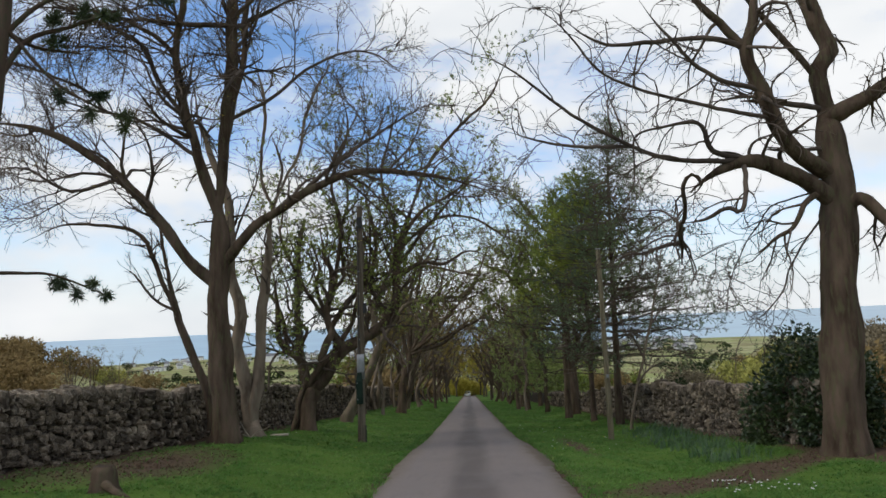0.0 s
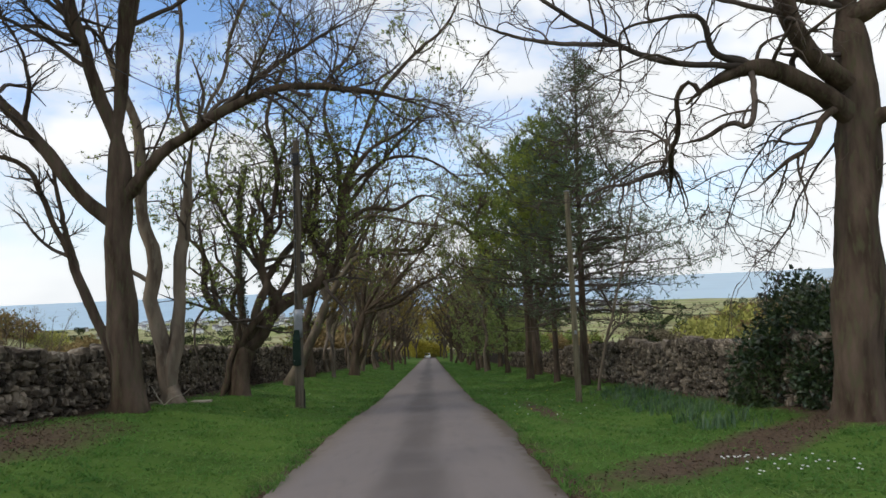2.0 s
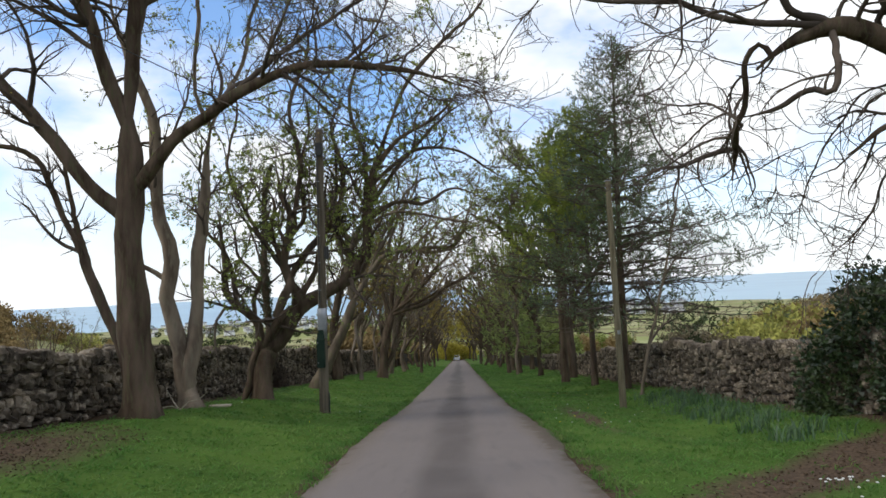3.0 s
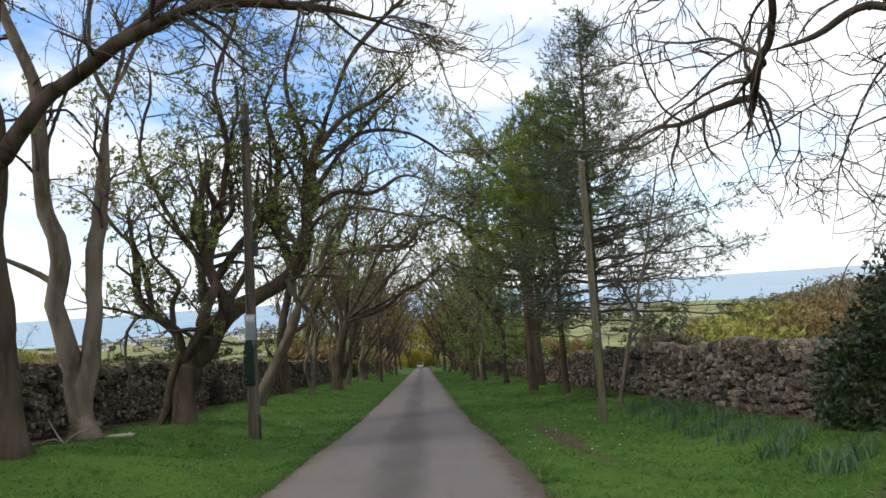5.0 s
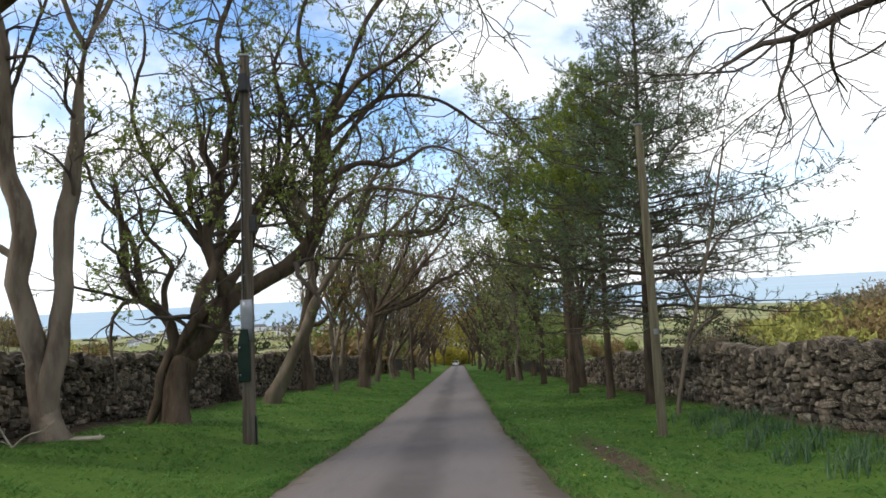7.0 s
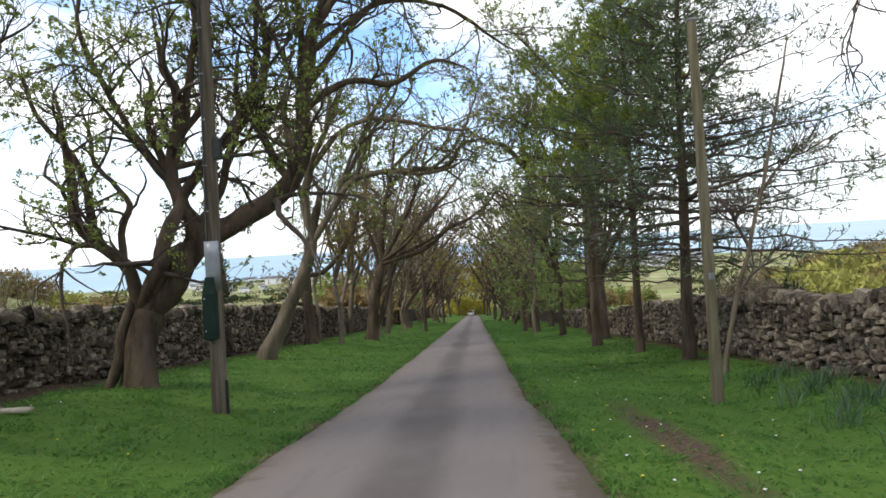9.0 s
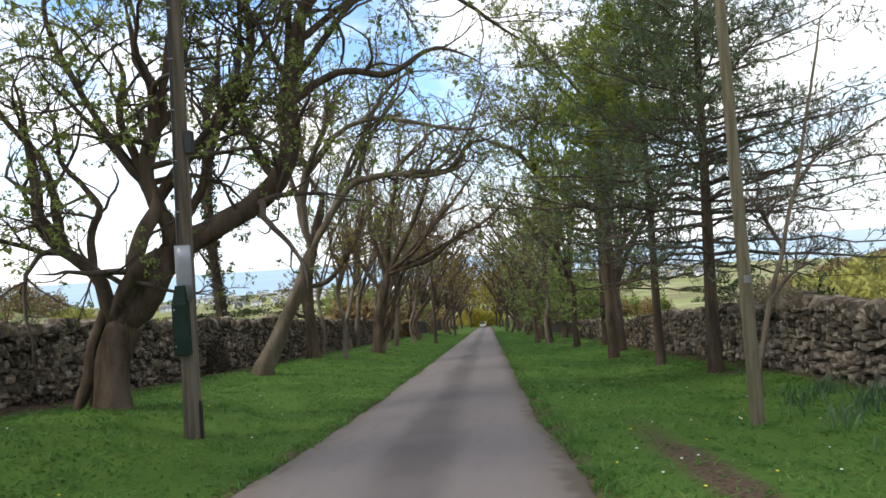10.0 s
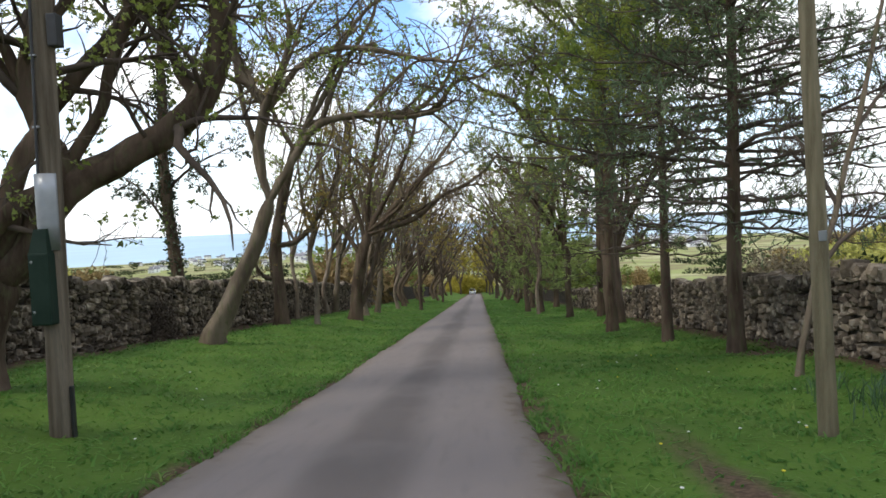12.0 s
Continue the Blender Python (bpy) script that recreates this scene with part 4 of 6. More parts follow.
FAN = [
    ([(-4.77, 48.40, -4.66), (-4.53, 48.40, -2.76), (-4.22, 48.40, -1.32), (-3.98, 48.40, -0.45)], 0.320, 0.220),
    ([(-3.81, 48.40, -0.60), (-1.90, 48.32, 0.01), (-0.48, 48.24, 0.95), (1.24, 48.16, 1.87), (2.29, 48.08, 2.99), (2.67, 48.00, 3.80)], 0.150, 0.030),
    ([(-3.61, 48.40, -0.26), (-2.15, 48.20, 1.21), (-0.39, 48.00, 2.78), (0.68, 47.80, 4.05), (1.39, 47.60, 5.26)], 0.140, 0.030),
    ([(-3.96, 48.40, -0.07), (-2.67, 48.50, 1.91), (-1.74, 48.60, 3.74), (-1.31, 48.70, 5.45), (-0.57, 48.80, 7.00)], 0.140, 0.030),
    ([(-4.31, 48.40, -0.06), (-3.84, 48.40, 2.31), (-3.21, 48.40, 4.31), (-2.95, 48.40, 5.98), (-2.25, 48.40, 7.88)], 0.140, 0.030),
    ([(-4.49, 48.40, -0.72), (-4.87, 48.30, 1.83), (-4.58, 48.20, 3.84), (-4.96, 48.10, 5.69), (-4.54, 48.00, 7.35)], 0.120, 0.030),
    ([(-3.45, 48.40, -0.48), (-1.74, 48.70, 0.32), (0.54, 49.00, 1.42), (1.94, 49.30, 1.54), (2.76, 49.60, 2.20)], 0.110, 0.020),
    ([(-3.83, 48.40, -0.46), (-2.58, 48.00, 0.36), (-1.04, 47.60, 1.99), (0.13, 47.20, 2.47), (1.56, 46.80, 3.20)], 0.100, 0.020),
    ([(-4.47, 48.40, -1.60), (-5.59, 48.60, 0.21), (-6.11, 48.80, 2.30), (-6.19, 49.00, 4.39)], 0.120, 0.030),
    ([(-4.19, 48.40, -4.69), (-3.83, 48.53, -3.10), (-3.55, 48.67, -1.36), (-2.97, 48.80, 0.08)], 0.160, 0.080),
    ([(-2.97, 48.80, 0.08), (-1.44, 49.07, 1.49), (-0.46, 49.33, 3.54), (0.21, 49.60, 5.32)], 0.100, 0.020),
]
PINE = [
    ([(-6.54, 9.20, -0.96), (-6.57, 9.20, 1.01), (-6.59, 9.20, 2.88), (-6.49, 9.20, 4.44), (-6.36, 9.20, 5.98), (-6.26, 9.20, 7.86)], 0.115, 0.075),
    ([(-6.47, 9.20, 5.08), (-6.12, 9.33, 5.77), (-5.54, 9.47, 6.02), (-4.94, 9.60, 6.29)], 0.050, 0.020),
    ([(-6.37, 9.20, 5.90), (-6.07, 9.50, 5.75), (-5.56, 9.80, 5.74)], 0.040, 0.015),
    ([(-6.54, 9.20, 2.45), (-6.13, 9.37, 2.44), (-5.75, 9.53, 2.40), (-5.11, 9.70, 2.10)], 0.030, 0.008),
    ([(-6.37, 9.20, 5.81), (-5.88, 9.33, 6.33), (-5.04, 9.47, 6.66), (-4.34, 9.60, 6.57)], 0.040, 0.015),
    ([(-6.56, 9.20, 4.04), (-7.07, 8.90, 4.39), (-7.53, 8.60, 4.42)], 0.040, 0.015),
    ([(-6.36, 9.20, 5.98), (-5.75, 9.43, 5.19), (-5.04, 9.67, 4.75), (-4.74, 9.90, 4.67)], 0.030, 0.010),
]
IVIED = [
    ([(-9.68, 40.50, -2.90), (-9.64, 40.50, -1.58), (-9.80, 40.50, 0.44), (-9.83, 40.50, 2.45), (-9.74, 40.50, 4.44), (-9.67, 40.50, 6.22), (-9.31, 40.50, 7.97)], 0.220, 0.140),
    ([(-9.73, 40.50, 2.05), (-10.30, 40.33, 4.05), (-10.93, 40.17, 5.63), (-11.34, 40.00, 7.17)], 0.070, 0.020),
    ([(-9.78, 40.50, 3.25), (-8.97, 40.60, 4.42), (-8.61, 40.70, 6.01), (-7.83, 40.80, 7.58)], 0.070, 0.020),
    ([(-9.73, 40.50, 1.45), (-8.50, 40.65, 2.40), (-7.30, 40.80, 2.95)], 0.060, 0.020),
    ([(-9.72, 40.50, 0.04), (-10.64, 40.25, 1.48), (-11.48, 40.00, 2.10)], 0.060, 0.020),
    ([(-9.67, 40.50, 5.63), (-10.26, 40.25, 7.17), (-10.21, 40.00, 9.02)], 0.060, 0.020),
]
ARCHING = [
    ([(6.44, 43.80, -4.53), (6.33, 43.80, -2.31), (6.23, 43.80, -0.30), (6.23, 43.80, 1.47), (6.25, 43.80, 3.67)], 0.360, 0.240),
    ([(6.30, 43.80, 1.47), (4.90, 43.68, 2.23), (3.51, 43.56, 3.35), (2.68, 43.44, 4.47), (1.49, 43.32, 4.95), (0.23, 43.20, 5.86)], 0.200, 0.040),
    ([(6.24, 43.80, 3.45), (6.15, 43.73, 5.85), (5.78, 43.67, 7.81), (6.08, 43.60, 10.13)], 0.170, 0.050),
    ([(6.27, 43.80, 3.01), (7.27, 44.00, 5.19), (7.83, 44.20, 7.18), (8.61, 44.40, 9.18)], 0.130, 0.040),
    ([(6.42, 43.80, -1.76), (7.39, 43.67, -1.42), (7.81, 43.53, -0.82), (8.53, 43.40, -0.74)], 0.100, 0.030),
    ([(3.51, 43.50, 3.34), (3.34, 43.33, 4.84), (4.03, 43.17, 6.27), (3.98, 43.00, 7.93)], 0.080, 0.020),
    ([(4.67, 43.50, 2.36), (4.38, 43.38, 3.71), (3.99, 43.25, 5.00), (3.27, 43.12, 6.09), (2.22, 43.00, 6.76)], 0.080, 0.020),
    ([(6.23, 43.80, 0.81), (5.11, 44.00, 0.87), (3.84, 44.20, 1.85), (2.51, 44.40, 2.16), (1.42, 44.60, 3.15)], 0.090, 0.030),
    ([(6.19, 43.80, 5.43), (4.85, 43.53, 6.75), (3.58, 43.27, 8.04), (2.76, 43.00, 9.27)], 0.090, 0.030),
    ([(6.27, 43.80, 4.11), (4.98, 43.50, 4.78), (3.91, 43.20, 5.86), (2.59, 42.90, 5.65), (1.57, 42.60, 6.69)], 0.080, 0.020),
    ([(6.25, 43.80, 2.57), (4.71, 43.45, 3.70), (3.18, 43.10, 3.95), (2.08, 42.75, 3.74), (1.25, 42.40, 4.36)], 0.080, 0.020),
    ([(6.13, 43.80, 6.09), (4.64, 43.27, 7.76), (3.37, 42.73, 9.13), (2.12, 42.20, 9.64)], 0.090, 0.030),
    ([(6.25, 43.80, 0.14), (5.05, 43.40, 1.50), (3.68, 43.00, 0.90), (2.37, 42.60, 0.94)], 0.070, 0.020),
]

def guided_tree(seed, name, label, limbs, *args, **kw):
    base = limbs[0][0][0]
    tree = empty(name, label, "tree", at=base)
    moved = [([tuple(np.array(p) - np.array(base)) for p in pts], r0, r1) for pts, r0, r1 in limbs]
    return finish_tree(np.random.default_rng(seed), tree, moved, *args, **kw)


guided_tree(1, "tree", "tall brown bare tree with a limb arching over the lane", BIG_LEFT, BARK, TWIG, LEAF_RUST, 0.25, 0.06,
            bare_from=0.26, dens=(3.9, 5.5, 5.5), lens=((1.0, 3.6), (0.6, 1.9), (0.3, 0.9)), up=0.03, wiggle=0.21, fine=0.006, outer=0.2, joints=(8, 5, 2))
guided_tree(2, "tree", "slender leaning bare tree beside the stone wall", SLENDER, BARK, TWIG, None, 0, dens=(4, 5, 5), lens=((0.4, 1.2), (0.3, 0.7), (0.15, 0.4)))
guided_tree(3, "tree", "pale grey twin-stemmed tree forking from the grass", TWIN, BARK_GREY, TWIG, LEAF, 1.0, 0.12,
            dens=(2.6, 4.0, 4.5), lens=((0.9, 2.6), (0.5, 1.4), (0.25, 0.7)), bare_from=0.45, wiggle=0.26, outer=0.25)
guided_tree(4, "tree", "thick crooked brown tree with young leaves and sweeping limb", CROOKED, BARK, TWIG, LEAF, 3.6, 0.11, leaf_from=2.0, bare_from=0.26, up=0.05, wiggle=0.3, outer=0.25, fine=0.0055,
            dens=(2.5, 3.5, 4.2), lens=((1.2, 3.6), (0.6, 1.9), (0.3, 0.85)), leaf_label="sparse fresh green spring leaves")
guided_tree(5, "tree", "leaning grey-brown tree with sparse young leaves", LEANING, BARK_MID, TWIG_RED, LEAF, 1.2, 0.13, leaf_from=3.0, wiggle=0.28, up=0.05, outer=0.2, fine=0.006,
            dens=(3.2, 3.8, 4.2), lens=((1.0, 3.0), (0.6, 1.6), (0.25, 0.75)))
guided_tree(6, "tree", "upright brown tree with a kinked side branch", KINKED, BARK, TWIG_RED, LEAF_RUST, 2.5, 0.12,
            dens=(6, 5, 5), lens=((0.8, 2.4), (0.5, 1.2), (0.2, 0.6)))
guided_tree(7, "tree", "massive brown bare tree with twisted hooked limbs", BIG_RIGHT, BARK, TWIG, None, 0,
            dens=(3.0, 4.2, 4.2), lens=((0.6, 2.6), (0.4, 1.4), (0.2, 0.6)), up=-0.05, wiggle=0.22, trunk_sides=20, fine=0.005, outer=0.2, joints=(10, 7, 4))
guided_tree(8, "tree", "thin pale grey bare sapling by the wall", GREY_STEM, BARK_MID, TWIG, None, 0,
            dens=(10, 7, 7), lens=((0.5, 1.6), (0.3, 0.7), (0.15, 0.4)))
guided_tree(11, "tree", "knotty russet tree fanning its boughs over the lane", FAN, BARK, TWIG_RED, LEAF_RUST, 0.9, 0.10,
            dens=(4.5, 4.0, 4.0), lens=((0.8, 2.2), (0.5, 1.2), (0.25, 0.6)), fine=0.007)
guided_tree(9, "tree", "ivy-clad tree growing behind the wall", IVIED, BARK, TWIG, EVERGREEN, 3.6, 0.13,
            dens=(5.0, 5.0, 5.0), lens=((0.5, 1.6), (0.4, 0.9), (0.2, 0.5)), ivy=2000)
guided_tree(10, "tree", "stout brown tree with a limb arching over the lane", ARCHING, BARK, TWIG_RED, LEAF, 3.0, 0.11, leaf_from=4.5,
            dens=(5.5, 5.0, 5.0), lens=((0.8, 2.4), (0.5, 1.2), (0.2, 0.6)))


def pine_tufts(seed, limbs):
    """A pine: bare pole, with bottle-brush tufts at its boughs' ends."""
    rng = np.random.default_rng(seed)
    base = np.array(limbs[0][0][0])
    tree = empty("pine", "pine tree with dark needle tufts beside the wall", "pine", at=tuple(base))
    lines = []
    for k, (pts, r0, r1) in enumerate(limbs):
        p = curve_line(pts, 22) - base
        if k == 0:
            p[0, 2] -= 0.4
        part("trunk" if k == 0 else "bough", mesh_of("bough", *tube_arrays(p[None], np.linspace(r0, r1, 22)[None], 14 if k == 0 else 7, 0.12, rng)), BARK_DARK, tree)
        if k:
            lines.append(p)
    P = np.array(lines)
    P1, R1 = sprout(rng, P, np.full(P.shape[:2], 0.02), 5.5, 0.4, (25, 60), (0.16, 0.42), 4, 0.15, 0.05, 0.6, 0.006, 0.2)
    part("fine_branching", mesh_of("fine_branching", *tube_arrays(P1, R1, 4)), BARK_DARK, tree)["kind"] = "stuff"
    at, way = points_on(rng, P1, 200, 0.4)
    part("needle_cover", mesh_of("needles", *leaf_arrays(rng, at, 0.14, 0.09, 0, way * 0.5 + rng.normal(size=way.shape) * 0.6), smooth=False), EVERGREEN, tree)["kind"] = "stuff"


pine_tufts(11, PINE)


def wild_tree(seed, label, tall, stems, reach, lean, bark, twig, leaf_mat, leaves, leaf_size, dens, trunk_r=0.24, group="trees along the lane", at=(0, 0, 0), fine=0.007):
    """A many-stemmed roadside tree, leaning a little to +x."""
    rng = np.random.default_rng(seed)
    tree = empty("tree", label, "tree", group, at=at)
    fork = tall * rng.uniform(0.16, 0.3)
    limbs = [([(0, 0, 0), (rng.normal() * 0.14, rng.normal() * 0.14, fork * 0.5), (lean * 0.1 + rng.normal() * 0.12, rng.normal() * 0.1, fork), (lean * 0.25, 0, fork * 1.5)], trunk_r, trunk_r * 0.7)]
    for k in range(stems):
        a = 2 * np.pi * (k + rng.uniform(-0.3, 0.3)) / stems
        d = np.array([np.cos(a), np.sin(a), 0]) * reach * rng.uniform(0.6, 1.1) + np.array([lean, 0, 0])
        h0 = fork * rng.uniform(0.8, 1.45)
        top = tall * rng.uniform(0.7, 1.0)
        pts = [(lean * 0.12 * h0 / fork, 0, h0)]
        for u in (0.25, 0.5, 0.75, 1.0):
            bow = d * u ** 1.15 + rng.normal(size=3) * 0.18
            pts.append((bow[0] + pts[0][0], bow[1], h0 + (top - h0) * u ** (0.85 + 0.3 * rng.random())))
        limbs.append((pts, trunk_r * rng.uniform(0.42, 0.62), 0.03))
    for k in range(3):
        a = rng.uniform(0, 6.28)
        d = np.array([np.cos(a), np.sin(a)]) * reach * rng.uniform(0.8, 1.2) + np.array([lean * 0.6, 0])
        h0 = fork * rng.uniform(1.1, 1.9)
        limbs.append(([(0, 0, h0), (d[0] * 0.4, d[1] * 0.4, h0 + 0.7), (d[0] * 0.75, d[1] * 0.75, h0 + 1.1), (d[0], d[1], h0 + 1.9)], trunk_r * 0.3, 0.02))
    finish_tree(rng, tree, limbs, bark, twig, leaf_mat, leaves, leaf_size, dens=dens, lens=((0.9, 2.6), (0.5, 1.4), (0.25, 0.7)), trunk_sides=12, fine=fine, rings=11, joints=(7, 4, 2) if fine < 0.01 else (5, 3, 1))
    return tree


def stand(x, y, turn=0.0, size=1.0):
    return Matrix.LocRotScale((x, y, float(height(x, y))), Euler((0, 0, radians(turn))), None)


near_russet = wild_tree(21, "russet spring tree arching over the lane", 12.5, 7, 3.4, 2.0, BARK_MID, TWIG_RED, LEAF_RUST, 1.2, 0.12, (2.2, 2.8, 3.0), 0.19, at=stand(-7.6, 57.5).translation)
near_grey = wild_tree(22, "grey-stemmed tree with sparse young leaves", 12.0, 6, 2.8, 1.8, BARK_GREY, TWIG_RED, LEAF, 1.2, 0.12, (2.0, 2.8, 2.8), 0.14, at=stand(-7.4, 54.5).translation)
near_thin = wild_tree(23, "slim straight tree with a high light crown", 11.0, 4, 1.8, 0.9, BARK_GREY, TWIG_RED, LEAF, 2.2, 0.13, (2.4, 3.2, 3.2), 0.105, at=stand(-5.4, 43.5).translation)
near_leafy = wild_tree(27, "broad tree in fresh yellow-green leaf by the lane", 12.5, 7, 3.2, 1.8, BARK, TWIG_RED, LEAF, 2.4, 0.14, (1.9, 2.6, 2.6), 0.17, at=stand(6.9, 45.8).translation)
far_russet = wild_tree(26, "russet spring tree down the lane", 13.0, 8, 3.8, 2.6, BARK, TWIG_RED, LEAF_RUST, 3.6, 0.28, (1.4, 1.7, 1.5), 0.18, at=stand(-5.0, 72).translation, fine=0.011)
far_leafy = wild_tree(24, "broad tree in fresh green leaf down the lane", 13.0, 8, 3.8, 2.4, BARK, TWIG_RED, LEAF, 4.6, 0.30, (1.3, 1.6, 1.4), 0.2, at=stand(-6.2, 145).translation, fine=0.011)
golden = wild_tree(25, "golden-green tree at the lane's far end, painted as sunlit", 15.0, 8, 4.6, 1.0, BARK_DARK, TWIG_RED, LEAF_YELLOW_LIT, 8.0, 0.46, (1.2, 1.5, 1.3), 0.22, at=stand(5.5, 128).translation, fine=0.012)
for x, y, kind, turn in (
        (-5.2, 58.3, near_russet, 20), (-4.75, 65.6, near_grey, -15), (-6.6, 61, near_thin, 30), (-7.8, 49.5, near_thin, -20),
        (5.7, 51.9, near_leafy, 190), (4.6, 57.8, near_thin, 200), (4.4, 63.7, near_leafy, 165),
        (-4.9, 52.5, near_grey, 15),
        (-5.6, 80, far_russet, 20), (-4.8, 88, far_russet, -15), (-6.0, 97, far_russet, 10), (-4.9, 107, far_russet, -25), (-5.4, 118, far_leafy, 10),
        (-5.0, 131, far_russet, 20), (-7.0, 66, far_russet, -10), (-7.2, 84, far_leafy, 20), (-4.6, 158, golden, 0),
        (5.2, 70, far_leafy, 170), (5.6, 79, far_leafy, 195), (5.0, 88, far_russet, 180), (5.4, 98, far_leafy, 170), (5.0, 109, far_leafy, 190),
        (5.6, 118, far_russet, 175), (6.2, 140, golden, 180), (-7.5, 170, golden, 30), (7.5, 165, golden, 140), (4.5, 186, golden, 0), (-5, 200, far_leafy, 0),
        (8, 205, golden, 60), (-12, 190, far_russet, 60), (14, 190, far_leafy, 60), (0.5, 210, golden, 10), (-3.5, 192, golden, 70), (3.2, 199, golden, 200),
        (10, 182, far_leafy, 100), (-9.5, 181, far_leafy, 220), (-20, 196, far_leafy, 20), (22, 200, golden, 100), (-5.2, 150, far_russet, 15), (5.4, 128, far_russet, 190), (5.0, 152, far_leafy, 170),
        (-3.9, 101, far_russet, 5), (3.9, 104, far_russet, 185), (3.8, 122, golden, 190), (3.6, 172, golden, 180)):
    copy_thing(kind, stand(x, y, turn))


for x, y, top, kind, turn in ((-33.0, 60.0, 0.5, near_leafy, 40), (-30.6, 60.5, 0.7, near_grey, 120), (-52.0, 90.0, 0.4, near_leafy, 200), (-36.5, 63.0, 0.9, near_russet, 80)):
    copy_thing(kind, stand(x, y, turn) @ Matrix.Scale((top - float(height(x, y))) / 12.5, 4))


def conifer(seed, label, tall, trunk_r, reach, bark, needle, clear=0.15, bare=0.35, droop=0.25, dens=3.0, per=16, lean=0.0, at=(0, 0, 0), size=0.16, whorl=0.42, single=False, low=0.12, wide=0.16, dense=None, stout=1.0, open_low=0.35, taper=0.75):
    """A fir or larch: whorls of drooping boughs, bare low down, with needled sprays above."""
    rng = np.random.default_rng(seed)
    tree = empty("conifer", label, "conifer", "conifers along the lane", at=at)
    n = 30
    h = np.linspace(-0.2, tall, n)
    p = np.stack([lean * np.clip(h / tall, 0, 1) ** 1.5, 0.03 * np.sin(h), h], axis=1)
    r = trunk_r * (1 - 0.93 * np.clip(h / tall, 0, 1)) * (1 + 0.35 * np.exp(-np.maximum(h, 0) / 0.25))
    part("trunk", mesh_of("trunk", *tube_arrays(p[None], r[None], 14, 0.1, rng)), bark, tree)
    bl, br = [], []
    z = tall * clear
    while z < tall - 0.2:
        f = z / tall
        k = rng.integers(4, 7) if f > bare else rng.integers(3, 5)
        a0 = rng.uniform(0, 6.28)
        for j in range(k):
            a = a0 + 2 * np.pi * j / k + rng.uniform(-0.3, 0.3)
            ln = reach * min(1.0, 1.25 * (1 - f) ** taper + 0.03) * rng.uniform(0.6, 1.12) * (1.0 if f > 0.2 else 0.75)
            u = np.linspace(0, 1, 9)
            rise = ln * ((0.45 * f - 0.05 + 0.07 * rng.normal()) * u - droop * (1 - f) * u ** 2 + 0.14 * u ** 4)
            side = 0.10 * ln * rng.normal() * u ** 2
            x = np.cos(a) * ln * u - np.sin(a) * side + lean * f ** 1.5
            y = np.sin(a) * ln * u + np.cos(a) * side
            bl.append(np.stack([x, y, z + rise + rng.normal(size=9) * 0.05], axis=1))
            br.append(np.linspace(0.011 + 0.007 * ln, 0.007, 9) * stout)
        z += whorl * rng.uniform(0.7, 1.3)
    P, R = np.array(bl), np.array(br)
    if single:
        for line, rad in zip(P, R):
            part("bough", mesh_of("bough", *tube_arrays(line[None], rad[None], 6)), TWIG, tree)
    else:
        part("bough_layer", mesh_of("boughs", *tube_arrays(P, R, 5)), TWIG, tree)["kind"] = "stuff"
    P1, R1 = sprout(rng, P, R, dens, 0.12, (30, 65), (0.35, 1.25), 3, 0.14, 0.03, 0.5, 0.006, 0.45)
    keep1 = rng.random(len(P1)) < np.where(P1[:, 0, 2] < bare * tall, open_low, 1.0)      # few live sprays low down
    P1, R1 = P1[keep1], R1[keep1]
    P2, R2 = sprout(rng, P1, R1, dens, 0.08, (35, 60), (0.16, 0.46), 2, 0.12, 0.03, 0.6, 0.005, 0.3)
    lines = [tube_arrays(P1, R1, 3)] + ([tube_arrays(P2[:, ::2], R2[:, ::2], 3)] if single else [])
    part("fine_branching", mesh_of("fine_branching", *join_arrays(lines)), TWIG, tree)["kind"] = "stuff"
    h2 = P2[:, 0, 2] / tall
    live2 = P2[rng.random(len(P2)) < np.clip((h2 - bare * 0.6) / (bare * 0.7 + 0.01), low, 1)]
    at2, way = points_on(rng, live2, per, 0.0)
    if dense:
        lo, hi, inner, more = dense
        out = np.hypot(P2[:, 0, 0], P2[:, 0, 1])
        core = P2[(h2 > lo) & (h2 < hi) & (out < inner)]
        at3, way3 = points_on(rng, core, more, 0.0)
        at2, way = np.concatenate([at2, at3 + rng.normal(size=at3.shape) * 0.05]), np.concatenate([way, way3])
    along = way + rng.normal(size=way.shape) * 0.55 + np.array([0, 0, 0.15])
    part("needle_cover", mesh_of("needle_cover", *chip_arrays(rng, at2, size, wide, along), smooth=False), needle, tree)["kind"] = "stuff"
    return tree


conifer(31, "tall blue-green fir with layered drooping boughs", 14.4, 0.185, 7.0, BARK, NEEDLE_BLUE, 0.19, 0.30, 0.22, 6.0, 10, 0.3, stand(6.7, 31.8).translation, 0.10, 0.37, True, 0.85, 0.24, (0.45, 0.75, 2.0, 5), 0.95, 0.8, 1.15)
conifer(32, "slim dark fir with bare lower boughs", 13.0, 0.15, 3.8, BARK_DARK, NEEDLE, 0.18, 0.52, 0.15, 6.0, 9, 0.0, stand(6.15, 35.3).translation, 0.12, 0.42, True, 0.06, 0.3, (0.55, 0.97, 3.4, 11), 1.0, 0.22)
conifer(33, "dense green fir beside the lane", 13.0, 0.2, 3.6, BARK, NEEDLE, 0.26, 0.48, 0.15, 5.5, 10, 0.0, stand(5.6, 40.2).translation, 0.13, 0.42, True, 0.06, 0.3, (0.5, 0.95, 3.4, 8), 1.0, 0.22)
